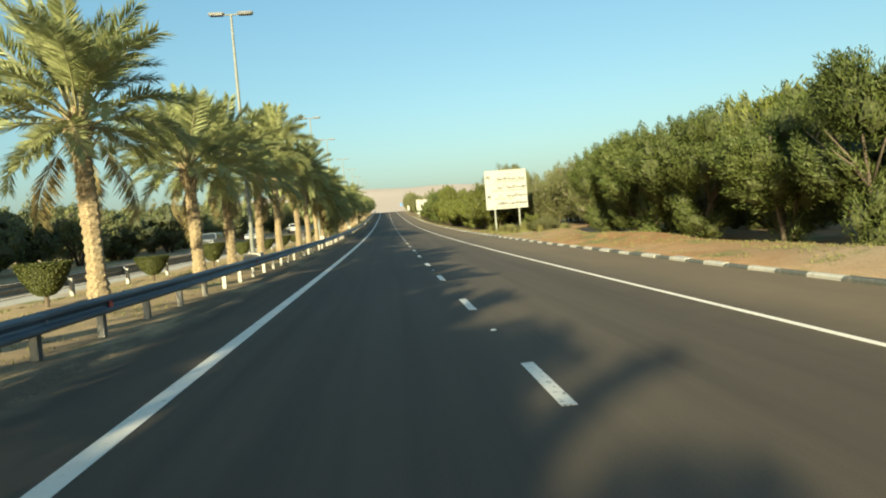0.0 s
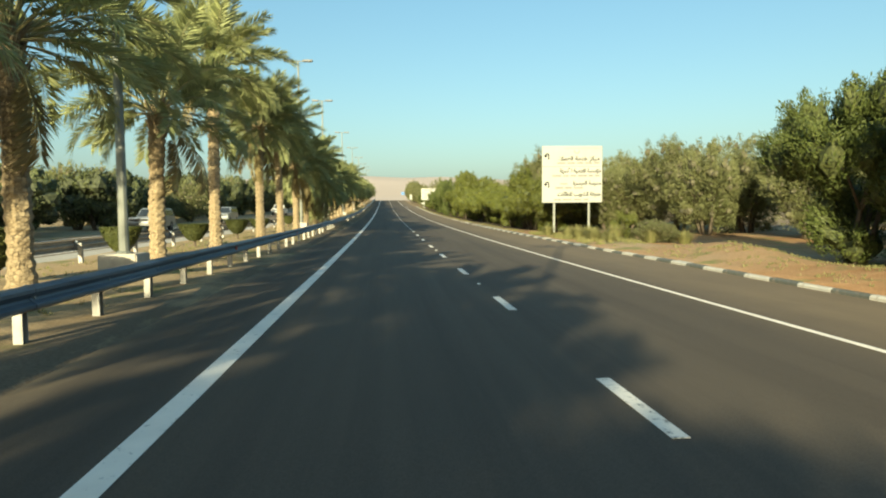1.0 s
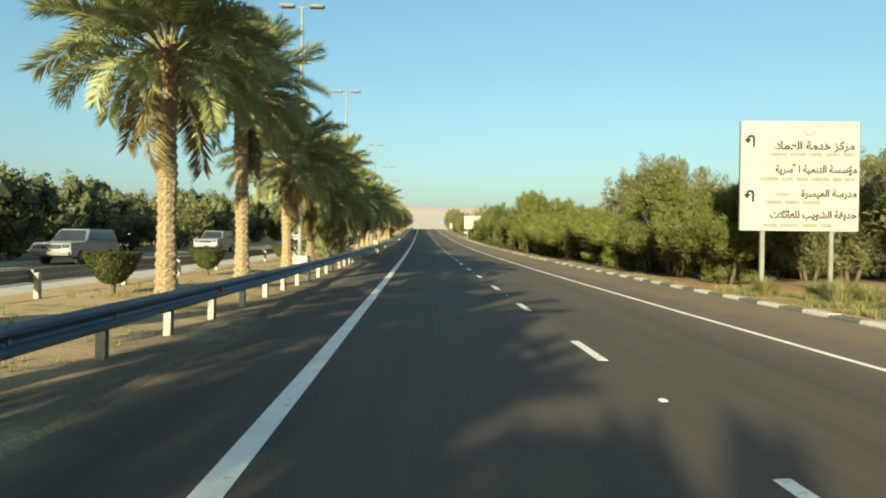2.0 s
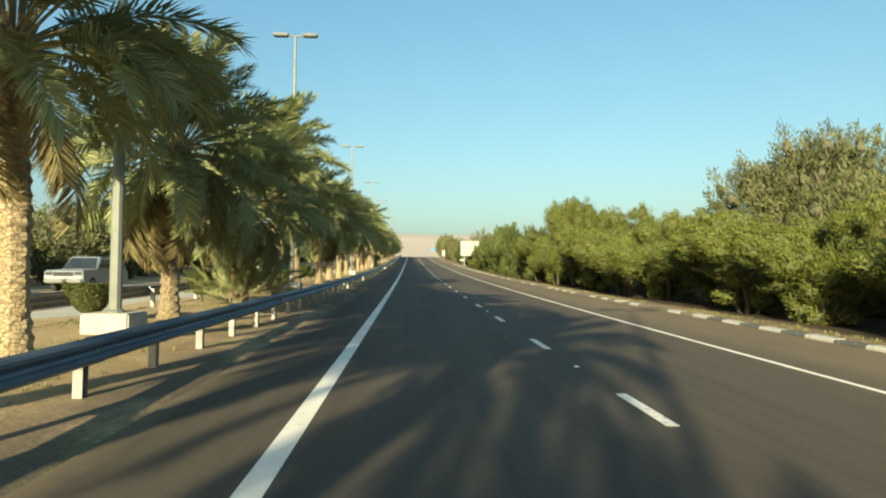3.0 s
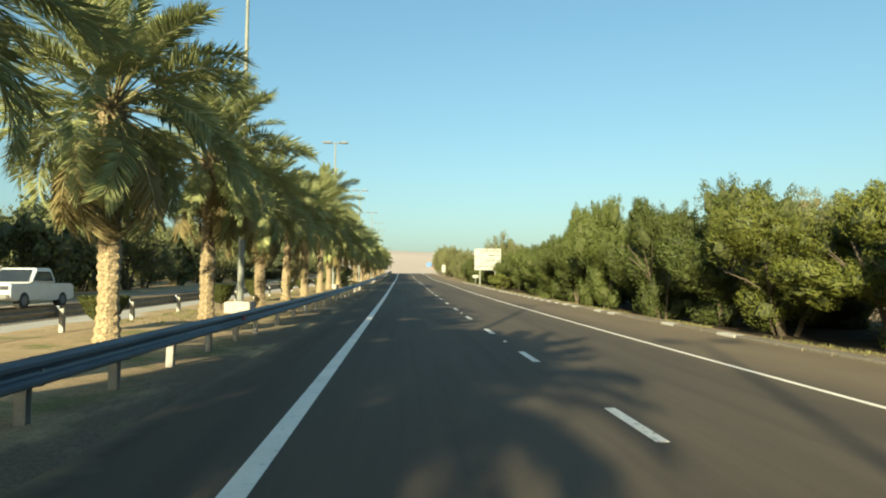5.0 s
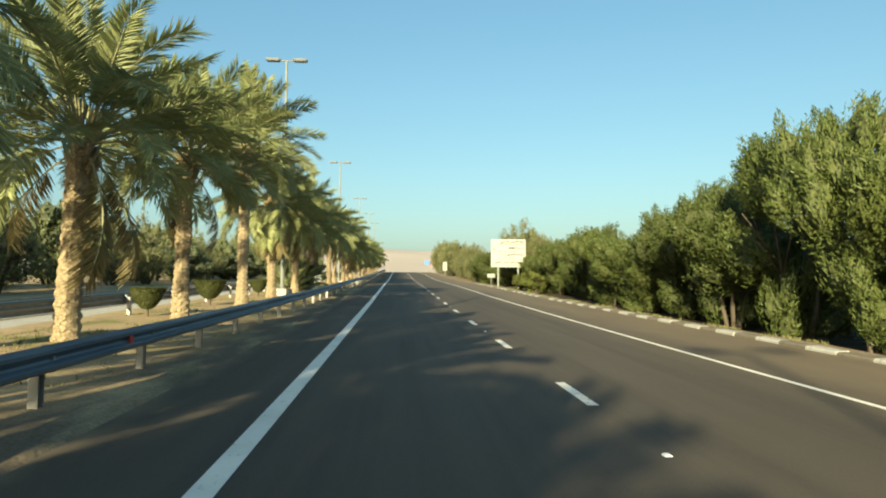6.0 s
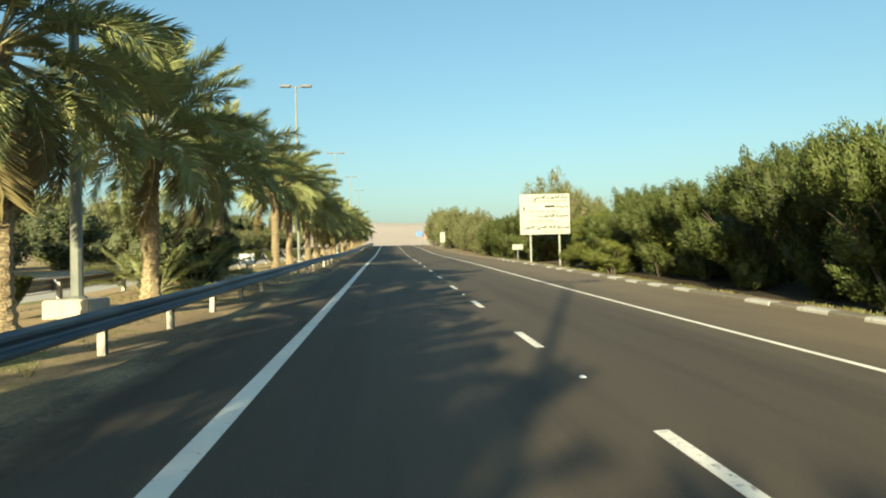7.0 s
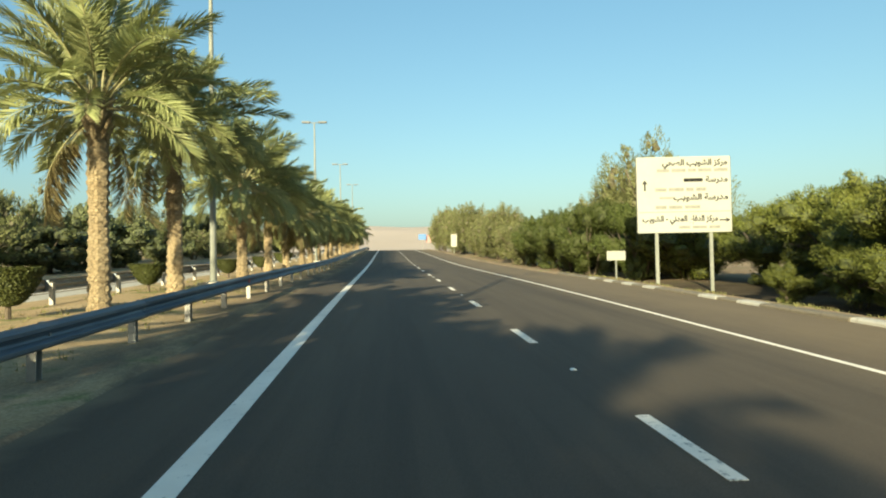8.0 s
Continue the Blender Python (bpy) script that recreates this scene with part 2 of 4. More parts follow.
M_LEAF_GREY = leafy("grey_green_leaf", (0.155, 0.16, 0.068), (0.225, 0.22, 0.10), 0.7, 0.3)
M_LEAF_DARK = leafy("dark_leaf", (0.11, 0.127, 0.054), (0.18, 0.186, 0.084), 0.5, 0.28)
M_HEDGE = leafy("clipped_leaf", (0.0561, 0.066, 0.0185), (0.0957, 0.099, 0.0297), 1.5, 0.15)
# crown hearts: the shade inside the foliage is put into their dark colour
M_INNER_SHADE = plain("inner_shade", (0.03, 0.038, 0.010), (0.075, 0.083, 0.021), 14.0, 0.8, 0, 1.0, 16, lo=0.4, hi=0.62, rand=0.2)
M_INNER_SHADE_DARK = plain("inner_shade_dark", (0.033, 0.0396, 0.0185), (0.0792, 0.0891, 0.0396), 9.0, 0.8, 0, 1.0, 14, lo=0.4, hi=0.62, rand=0.2)
M_TWIG = plain("dry_twigs", (0.0726, 0.066, 0.0396), (0.125, 0.112, 0.066), 12.0, 0.9, 0, 1.0, 16, rand=0.2)
M_GRASS = leafy("dry_grass", (0.277, 0.238, 0.112), (0.205, 0.205, 0.0792), 0.9, 0.3)
M_RED = plain("red_reflector", (0.55, 0.03, 0.03), (0.40, 0.03, 0.03), 8.0, 0.3)
M_WHITE = plain("white_paint", (0.74, 0.74, 0.72), (0.68, 0.68, 0.66), 2.0, 0.35)
M_SILVER = plain("silver_paint", (0.28, 0.305, 0.33), (0.24, 0.26, 0.285), 2.0, 0.3, 0.35)
M_GLASS = plain("dark_glass", (0.02, 0.025, 0.03), (0.03, 0.035, 0.04), 2.0, 0.08)
M_TYRE = plain("tyre_rubber", (0.03, 0.03, 0.03), (0.05, 0.048, 0.045), 9.0, 0.9)
M_BLUE = plain("sign_blue", (0.06, 0.15, 0.34), (0.08, 0.18, 0.37), 2.0, 0.5)
M_SIGNRED = plain("sign_red", (0.40, 0.20, 0.19), (0.36, 0.18, 0.17), 2.0, 0.5)


# ---- mesh helpers ----
def mesh_of(name, verts, faces, mats, idx=None, smooth=False):
    me = bpy.data.meshes.new(name)
    me.from_pydata([tuple(v) for v in verts], [], [tuple(f) for f in faces])
    for m in mats if isinstance(mats, (list, tuple)) else [mats]:
        me.materials.append(m)
    if idx is not None:
        me.polygons.foreach_set("material_index", idx)
    if smooth:
        me.polygons.foreach_set("use_smooth", [True] * len(faces))
    me.update()
    return me


def thing(name, label, category, group="", kind="", loc=(0, 0, 0)):
    ob = new(name)
    ob.empty_display_size = 0.3
    ob.location = loc
    return tagged(ob, label, category, group, kind)


def child(name, me, parent, loc=(0, 0, 0), rot=None, label=""):
    ob = new(name, me)
    ob.parent = parent
    ob.location = loc
    if rot is not None:
        ob.rotation_euler = rot
    if label:
        ob["label"] = label
    return ob


def part(name, bm, material, parent, label="", loc=(0, 0, 0)):
    me = bpy.data.meshes.new(name)
    bm.to_mesh(me)
    bm.free()
    me.materials.append(material)
    return child(name, me, parent, loc, None, label)


def box_bm(sx, sy, sz, bevel=0.0, at=(0, 0, 0), bm=None):
    """A bevelled box that stands on z = 0 of its place."""
    b = bmesh.new()
    bmesh.ops.create_cube(b, size=1.0)
    for v in b.verts:
        v.co = Vector((v.co.x * sx, v.co.y * sy, (v.co.z + 0.5) * sz))
    if bevel:
        bmesh.ops.bevel(b, geom=b.edges[:], offset=bevel, segments=2, affect="EDGES")
    bmesh.ops.translate(b, verts=b.verts, vec=at)
    if bm is None:
        return b
    me = bpy.data.meshes.new("tmp")
    b.to_mesh(me)
    b.free()
    bm.from_mesh(me)
    bpy.data.meshes.remove(me)
    return bm


def tube(points, radii, sides=8):
    """Verts and faces of a round tube along points."""
    vs, fs = [], []
    n = len(points)
    for i, p in enumerate(points):
        p = Vector(p)
        d = (Vector(points[min(i + 1, n - 1)]) - Vector(points[max(i - 1, 0)])).normalized()
        a = d.cross(Vector((0.31, 0.95, 0.02))).normalized()
        b = d.cross(a)
        for k in range(sides):
            t = 2 * math.pi * k / sides
            vs.append(p + (a * math.cos(t) + b * math.sin(t)) * radii[i])
    for i in range(n - 1):
        for k in range(sides):
            k2 = (k + 1) % sides
            fs.append((i * sides + k, i * sides + k2, (i + 1) * sides + k2, (i + 1) * sides + k))
    fs.append(tuple(range(sides - 1, -1, -1)))
    fs.append(tuple((n - 1) * sides + k for k in range(sides)))
    return vs, fs


def sweep(profile, ys, x, lift=0.0):
    """A closed (x, z) profile swept along the road."""
    vs, fs, n = [], [], len(profile)
    for y in ys:
        z0 = zr(y) + lift
        vs += [(x + px_, y, z0 + pz) for px_, pz in profile]
    for i in range(len(ys) - 1):
        for k in range(n):
            k2 = (k + 1) % n
            fs.append((i * n + k, i * n + k2, (i + 1) * n + k2, (i + 1) * n + k))
    fs.append(tuple(range(n - 1, -1, -1)))
    fs.append(tuple((len(ys) - 1) * n + k for k in range(n)))
    return vs, fs


# ---- setting: ground, carriageways, markings ----
ROAD_L, ROAD_R = -1.55, 9.72


def ground_z(x, y):
    z = zr(y)
    if y > 400:
        pass
    elif ROAD_L - 0.05 < x < ROAD_R + 0.05 or -17.7 < x < -9.0:
        z -= 0.06
    elif x >= ROAD_R + 0.05:
        n = noise.noise(Vector((x * 0.35, y * 0.22, 0)))
        z += 0.05 - 0.10 * min(max((x - 10.4) / 2.0, 0), 1) + 0.10 * n * min(max((x - 10.2) / 1.0, 0), 1)
        z += 0.46 * math.exp(-((x - 12.2) / 1.5) ** 2) * min(max((34 - y) / 8, 0), 1) * min(max((y + 30) / 20, 0), 1) * (0.75 + 0.5 * n)
        z -= 0.35 * min(max((y - 60) / 60, 0), 1) * min(max((x - 10.5) / 1.5, 0), 1)
    else:
        z += 0.02 + 0.05 * noise.noise(Vector((x * 0.5, y * 0.3, 3))) + 0.16 * min(max((-3.0 - x) / 1.0, 0), 1) * min(max((x + 7.6) / 1.0, 0), 1)
    far = max(0.0, y - 420.0)
    if far > 0:
        z += 3.0 * noise.noise(Vector((x * 0.01, y * 0.01, 5))) * min(far / 150, 1)
        rise = min(max((y - 760) / 700, 0), 1)
        ridge = 0.80 + 0.28 * noise.noise(Vector((x * 0.0016, 1.7, 0)))
        z += 88 * rise * rise * (3 - 2 * rise) * ridge
    return z


def steps(*runs):
    out = []
    for a, b, d in runs:
        n = max(1, round((b - a) / d))
        out += [a + (b - a) * i / n for i in range(n)]
    return out + [runs[-1][1]]


def build_ground():
    xs = steps((-1500, -300, 100), (-300, -60, 12), (-60, -20, 4), (-20, -17.8, 1.1), (-17.8, -17.6, 0.2), (-17.6, -9.1, 2.8), (-9.1, -8.9, 0.2),
               (-8.9, -1.65, 0.55), (-1.65, -1.5, 0.15), (-1.5, 9.68, 3.7), (9.68, 9.85, 0.17), (9.85, 16, 0.5), (16, 30, 2), (30, 60, 6), (60, 300, 12), (300, 1500, 100))
    ys = steps((-400, -100, 50), (-100, -20, 8), (-20, 200, 1.1), (200, 430, 6), (430, 760, 20), (760, 1500, 15), (1500, 3000, 250))
    vs = [(x, y, ground_z(x, y)) for y in ys for x in xs]
    n = len(xs)
    fs, idx = [], []
    for j in range(len(ys) - 1):
        for i in range(n - 1):
            fs.append((j * n + i, j * n + i + 1, (j + 1) * n + i + 1, (j + 1) * n + i))
            idx.append(1 if ys[j] > 600 else 0)
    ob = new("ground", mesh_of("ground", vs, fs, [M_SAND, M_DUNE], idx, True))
    tagged(ob, "golden desert sand with dry grass patches and far dunes", "ground", kind="structure")


def strip(x0, x1, ys, thick=0.05, lift=0.0, nx=1):
    xs = [x0 + (x1 - x0) * i / nx for i in range(nx + 1)]
    prof = [(x, 0.0) for x in xs] + [(x1, -thick), (x0, -thick)]
    return sweep(prof[::-1], ys, 0.0, lift)


build_ground()
LONG = steps((-120, 300, 3.0), (300, 420, 10))
vs, fs = strip(ROAD_L, ROAD_R, LONG, 0.12, 0.0, 4)
road = tagged(new("road", mesh_of("road", vs, fs, M_ASPHALT)), "dark grey asphalt carriageway with two lanes and wide shoulder", "road", kind="structure")
vs, fs = strip(-17.5, -10.4, LONG, 0.12, 0.0, 3)
tagged(new("road_opposite", mesh_of("road_opposite", vs, fs, M_ASPHALT_OLD)), "worn grey asphalt of the opposite carriageway", "road", kind="structure")
for nm, x, w in (("edge_line", 0.04, 0.21), ("edge_line", 6.97, 0.10)):
    vs, fs = strip(x - w / 2, x + w / 2, LONG, 0.003, 0.006)
    child(nm, mesh_of(nm, vs, fs, M_LINE), road, label="solid worn white edge line")
vs, fs = strip(-10.4, -8.35, LONG, 0.1, 0.004, 2)
tagged(new("pavement", mesh_of("pavement", vs, fs, M_PALE)), "pale concrete strip behind the far guardrail", "pavement", kind="structure")
for x in (-10.9, -16.6):
    vs, fs = strip(x - 0.08, x + 0.08, LONG, 0.003, 0.006)
    child("edge_line", mesh_of("edge_line", vs, fs, M_LINE), bpy.data.objects["road_opposite"])


def slab_mesh(name, w, l, h, mat, chamfer=0.0):
    """A little block, standing on z = 0, long in y."""
    a, b, c = w / 2, l / 2, chamfer
    lo = [(-a, -b, 0), (a, -b, 0), (a, b, 0), (-a, b, 0)]
    hi = [(-a + c, -b + c * 0.5, h), (a - c, -b + c * 0.5, h), (a - c, b - c * 0.5, h), (-a + c, b - c * 0.5, h)]
    return mesh_of(name, lo + hi, [(0, 1, 5, 4), (1, 2, 6, 5), (2, 3, 7, 6), (3, 0, 4, 7), (4, 5, 6, 7), (3, 2, 1, 0)], mat)


def pitch_at(y):
    return math.atan2(zr(y + 0.5) - zr(y - 0.5), 1.0)


DASH = 5.4316
dash_me = slab_mesh("lane_dash", 0.13, 1.5, 0.005, M_DASH)
stud_me = slab_mesh("road_stud", 0.075, 0.075, 0.016, M_WHITE, 0.018)
for n in range(-16, 52):
    y = 3.03 + DASH * n
    child("lane_dash", dash_me, road, (3.65, y, zr(y) + 0.003), (pitch_at(y), 0, 0))
    if n % 2 == 0:
        y += DASH / 2
        child("road_stud", stud_me, road, (3.65, y, zr(y) + 0.002), (pitch_at(y), 0, 0))


# ---- palms ----
def frond_mesh(seed, bend, dry=False):
    """One feather leaf along +x, arching down: a stalk and two rows of leaflets."""
    r = random.Random(seed)
    L, n = 2.9, 14
    pts, ang, p = [], 0.0, Vector((0, 0, 0))
    twist = r.uniform(-0.25, 0.25)
    for i in range(n + 1):
        pts.append(p.copy())
        f = i / n
        ang = -bend * (f ** 1.5)
        p = p + Vector((math.cos(ang), twist * f * 0.25, math.sin(ang))) * (L / n)
    rad = [0.030 * (1 - 0.85 * i / n) for i in range(n + 1)]
    vs, fs = tube(pts, rad, 4)
    idx = [0] * len(fs)
    pairs = 96
    for i in range(pairs):
        f = 0.29 + 0.71 * i / (pairs - 1)
        q = f * n
        a = min(int(q), n - 1)
        base = pts[a].lerp(pts[a + 1], q - a)
        d = (pts[a + 1] - pts[a]).normalized()
        side0 = d.cross(Vector((0, 0, 1))).normalized()
        up = side0.cross(d)
        ll = 0.66 * min(1.0, 0.45 + 2.8 * (f - 0.29)) * (1 - 0.36 * max(0, f - 0.55) / 0.45)
        for s in (-1, 1):
            if r.random() < (0.22 if dry else 0.04):
                continue
            lift = r.uniform(-0.25, 0.85) if not dry else r.uniform(-0.9, 0.1)
            fwd = 0.40 + 0.75 * f + r.uniform(-0.18, 0.18)
            out = (side0 * s + d * fwd + up * lift).normalized()
            tip = base + out * ll * r.uniform(0.82, 1.12) + Vector((0, 0, -0.10 - (0.12 if dry else 0)))
            w = out.cross(up).normalized() * 0.022
            mid = base.lerp(tip, 0.42) + Vector((0, 0, 0.018))
            k = len(vs)
            vs += [base, mid + w, tip, mid - w]
            fs.append((k, k + 1, k + 2, k + 3))
            idx.append(1)
    return mesh_of("frond", vs, fs, [M_RACHIS, M_FROND_DRY if dry else M_FROND], idx)


FRONDS = [frond_mesh(10 + i, b) for i, b in enumerate((0.32, 0.52, 0.76, 1.0, 1.28, 1.55))]
DRY_FRONDS = [frond_mesh(30 + i, b, True) for i, b in enumerate((1.0, 1.5))]


def trunk_mesh(seed, height, lean):
    """Date palm trunk: crossing spirals of cut leaf bases, flared at foot and head."""
    r = random.Random(seed)
    sides, step = 20, 0.055
    rings = int(height / step) + 1
    vs, fs = [], []
    for i in range(rings + 1):
        h = height * i / rings
        f = h / height
        base = 0.195 + 0.085 * math.exp(-h / 0.35) + 0.05 * max(0, (f - 0.82) / 0.18) ** 1.5 + 0.012 * math.sin(3.1 * h + seed)
        for k in range(sides):
            t = 2 * math.pi * k / sides
            u, v = 4 * t + h * 15.0, 4 * t - h * 15.0
            scale = max(0.0, math.sin(u) * math.sin(v))
            rr = base * (1 + 0.20 * scale + r.uniform(-0.035, 0.035)) + (0.03 if f > 0.9 and r.random() < 0.3 else 0)
            vs.append((rr * math.cos(t) + lean[0] * f * f, rr * math.sin(t) + lean[1] * f * f, h - 0.15))
    for i in range(rings):
        for k in range(sides):
            k2 = (k + 1) % sides
            fs.append((i * sides + k, i * sides + k2, (i + 1) * sides + k2, (i + 1) * sides + k))
    fs.append(tuple(rings * sides + k for k in range(sides)))
    return mesh_of("trunk", vs, fs, M_TRUNK)


def stub_mesh(seed):
    """Boots of cut leaves round the head of the trunk."""
    r = random.Random(seed)
    vs, fs = [], []
    for i in range(46):
        t, h = i * 2.399, -0.75 + 0.85 * i / 46
        d = Vector((math.cos(t), math.sin(t), 0.0))
        s = Vector((-math.sin(t), math.cos(t), 0.0))
        b = d * 0.22 + Vector((0, 0, h))
        o = b + d * r.uniform(0.10, 0.2) + Vector((0, 0, r.uniform(0.16, 0.34)))
        k = len(vs)
        vs += [b - s * 0.07, b + s * 0.07, b - Vector((0, 0, 0.10)), o - s * 0.035, o + s * 0.035, o - d * 0.02 - Vector((0, 0, 0.05))]
        fs += [(k, k + 1, k + 4, k + 3), (k + 1, k + 2, k + 5, k + 4), (k + 2, k, k + 3, k + 5), (k + 3, k + 4, k + 5)]
    return mesh_of("leaf_boot_collar", vs, fs, M_TRUNK)


BOOTS = [stub_mesh(1), stub_mesh(2)]


def palm(seed, x, y, height, count=54, size=1.0, skirt=5, droop=-30, label=""):
    r = random.Random(seed)
    z = ground_z(x, y)
    p = thing("palm_tree", label or "date palm with rough tan trunk and dusty green feather crown", "palm tree", "palms along the median", "", (x, y, z))
    lean = (r.uniform(-0.15, 0.15), r.uniform(-0.15, 0.15))
    child("trunk", trunk_mesh(seed, height, lean), p)
    top = Vector((lean[0], lean[1], height - 0.1))
    child("leaf_boot_collar", BOOTS[seed % 2], p, top)
    for i in range(count):
        f = (i + 0.5) / count
        elev = math.radians(86 - (86 - droop) * f ** 1.15 + r.uniform(-8, 8))
        az = i * 2.39996 + r.uniform(-0.25, 0.25)
        me = FRONDS[min(5, max(0, int(1.0 + 4.0 * f + r.uniform(-0.9, 1.4))))]
        o = child("frond", me, p, top + Vector((math.cos(az) * 0.12, math.sin(az) * 0.12, 0.12 - 0.3 * f)), (r.uniform(-0.5, 0.5), -elev, az))
        s = size * r.uniform(0.84, 1.12) * (0.85 + 0.15 * min(1, 3 * f)) * (1 - 0.22 * max(0, f - 0.7) / 0.3)
        o.scale = (s, s, s)
    for i in range(skirt):
        az = r.uniform(0, 6.28)
        o = child("dry_frond", DRY_FRONDS[i % 2], p, top + Vector((math.cos(az) * 0.15, math.sin(az) * 0.15, -0.3)), (r.uniform(-0.4, 0.4), math.radians(r.uniform(35, 62)), az), "dried brown hanging leaf")
        s = size * r.uniform(0.65, 0.95)
        o.scale = (s, s, s)
    return p


# distance along the road, height of the crown's heart, how far the lowest leaves hang
PALMS = [(-43.5, 4.8, -18), (-37.0, 4.6, -18), (-30.5, 5.0, -18), (-24.0, 4.6, -18), (-17.4, 4.8, -14), (-11.0, 5.0, -14), (-6.8, 5.4, -10), (2.2, 4.7, -4), (10.0, 4.3, -8), (15.4, 4.8, -10),
         (22.2, 4.6, -8), (28.4, 7.0, -8), (36.2, 5.9, -16), (42.2, 6.3, -24), (49.2, 4.9, -14), (55.1, 4.4, -50), (61.2, 3.7, -49), (67.0, 6.2, -26), (72.0, 4.6, -28), (79.4, 4.3, -44), (84.1, 5.1, -54),
         (91.0, 5.2, -52), (97.6, 5.2, -46), (104.6, 4.7, -46), (110.5, 4.2, -10), (116.5, 4.8, -18), (123.2, 6.45, -8), (129.2, 5.0, -52), (135.3, 4.5, -24), (141.6, 4.1, -6), (153.8, 4.8, -10), (158.6, 5.0, -20),
         (166.5, 4.4, -24), (173.3, 4.5, -24)]
r0 = random.Random(7)
for i in range(17):
    PALMS.append((179.3 + 6.3 * i + r0.uniform(-0.8, 0.8), r0.uniform(3.9, 5.0), -58))
for i, (y, h, droop) in enumerate(PALMS):
    far = y > 175
    palm(100 + i, -4.7 + r0.uniform(-0.12, 0.12), y, h - 0.2, 44 if far else 78 if 30 < y < 60 or y < -10 else 52 if droop > -12 else 64, r0.uniform(0.92, 1.04), 9 if far else 3 if droop > -30 else 12, droop)


def palm_shrub(seed, x, y, count, size, label):
    """Offshoots of a date palm: leaves straight from the ground."""
    r = random.Random(seed)
    p = thing("palm_shrub", label, "palm", "", "", (x, y, ground_z(x, y)))
    for i in range(count):
        az, f = i * 2.4 + r.uniform(-0.3, 0.3), (i + 0.5) / count
        o = child("frond", FRONDS[r.randrange(1, 5)], p, (math.cos(az) * 0.3, math.sin(az) * 0.3, 0.05), (r.uniform(-0.4, 0.4), -math.radians(86 - 66 * f), az))
        s = size * r.uniform(0.75, 1.1)
        o.scale = (s, s, s)


for i, (x, y, n, s) in enumerate([(-5.5, 137.5, 14, 0.6), (-5.2, 140.6, 16, 0.65), (-5.6, 143.6, 14, 0.6), (-4.9, 60.6, 16, 0.5), (-5.1, 66.4, 22, 0.6)]):
    palm_shrub(300 + i, x, y, n, s, "bushy date palm offshoots with no trunk in the median")


# ---- broadleaf trees and shrubs ----
def crown_mesh(seed, name, mat, lobes, leaves, rx, rz, leaf, tall=1.5, low=0.12, hollow=0.5, lobe=0.42, inner=0, core=None, heart=0.8, sprig=0, boughs=0):
    """A crown of leafy lobes in an uneven dome with dark gaps; each leaf is its own blade over a heart that is twiggy
    or coloured dark for inner shade.
    """
    ball = bmesh.new()
    bmesh.ops.create_icosphere(ball, subdivisions=1, radius=1.0)
    ball.verts.ensure_lookup_table()
    bv, bf = [v.co.copy() for v in ball.verts], [[v.index for v in f.verts] for f in ball.faces]
    ball.free()
    idx = []
    r = random.Random(seed)
    bulges = [(Vector((r.gauss(0, 1), r.gauss(0, 1), r.gauss(0.2, 0.8))).normalized(), r.uniform(-0.5, 0.34)) for _ in range(12)]
    limbs = []
    for i in range(boughs):
        up = -0.65 + 1.6 * ((i * 0.618) % 1.0)
        flat_r = math.sqrt(1 - up * up)
        limbs.append((Vector((flat_r * math.cos(i * 2.4), flat_r * math.sin(i * 2.4), up)), r.uniform(0.86, 1.18)))
    vs, fs = [], []
    for j in range(lobes + inner):
        d = Vector((r.gauss(0, 1), r.gauss(0, 1), r.gauss(0.1, 0.95))).normalized()
        reach = 1.0
        if boughs and j < lobes:
            near, reach = limbs[r.randrange(boughs)]
            d = (near + Vector((r.gauss(0, 0.23), r.gauss(0, 0.23), r.gauss(0, 0.16)))).normalized()
        swell = 0.92 + sum(a * max(0.0, d.dot(b)) ** 5 for b, a in bulges)
        rad = reach * swell * (hollow + (1 - hollow) * r.random() ** 0.5)
        c = Vector((d.x * rx * rad, d.y * rx * rad, rz * (0.48 + low * 0.5) + d.z * rz * 0.44 * rad))
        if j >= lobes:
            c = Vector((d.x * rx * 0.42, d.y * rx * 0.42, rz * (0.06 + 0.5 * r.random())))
        elif c.z < rz * low:
            c.z = rz * low + r.random() * 0.3 * rz
        s = lobe * r.uniform(0.65, 1.25)
        axis = (d * 0.7 + Vector((r.gauss(0, 0.25), r.gauss(0, 0.25), 0.75))).normalized()
        m0 = len(vs)
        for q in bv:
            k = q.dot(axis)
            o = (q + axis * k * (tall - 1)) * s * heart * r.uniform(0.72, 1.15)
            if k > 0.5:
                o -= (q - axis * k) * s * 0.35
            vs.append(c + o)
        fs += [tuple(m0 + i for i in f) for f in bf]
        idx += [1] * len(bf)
        for _ in range(leaves):
            q = Vector((r.gauss(0, 1), r.gauss(0, 1), r.gauss(0, 1))).normalized()
            k = q.dot(axis)
            o = (q + axis * k * (tall - 1)) * s * (0.72 + 0.36 * r.random())
            if k > 0.5:
                o -= (q - axis * k) * s * 0.45
            n = (q * 1.15 + Vector((r.gauss(0, 0.34), r.gauss(0, 0.34), r.gauss(0.1, 0.34)))).normalized()
            w = leaf * r.uniform(0.6, 1.3)
            t = n.cross(Vector((r.gauss(0, 1), r.gauss(0, 1), r.gauss(0, 1)))).normalized()
            slim = 0.3
            if sprig:
                t = axis * 0.7 + q * 0.5 + Vector((r.gauss(0, 0.45), r.gauss(0, 0.45), r.gauss(0.1, 0.3)))
                t = (t - n * t.dot(n) * 0.7).normalized()
                slim = sprig
            b = n.cross(t).normalized() * (w * slim)
            t = t * (w * 0.5)
            p = c + o
            if p.z < 0.12:
                continue
            m = len(vs)
            vs += [p - t, p + b, p + t, p - b]
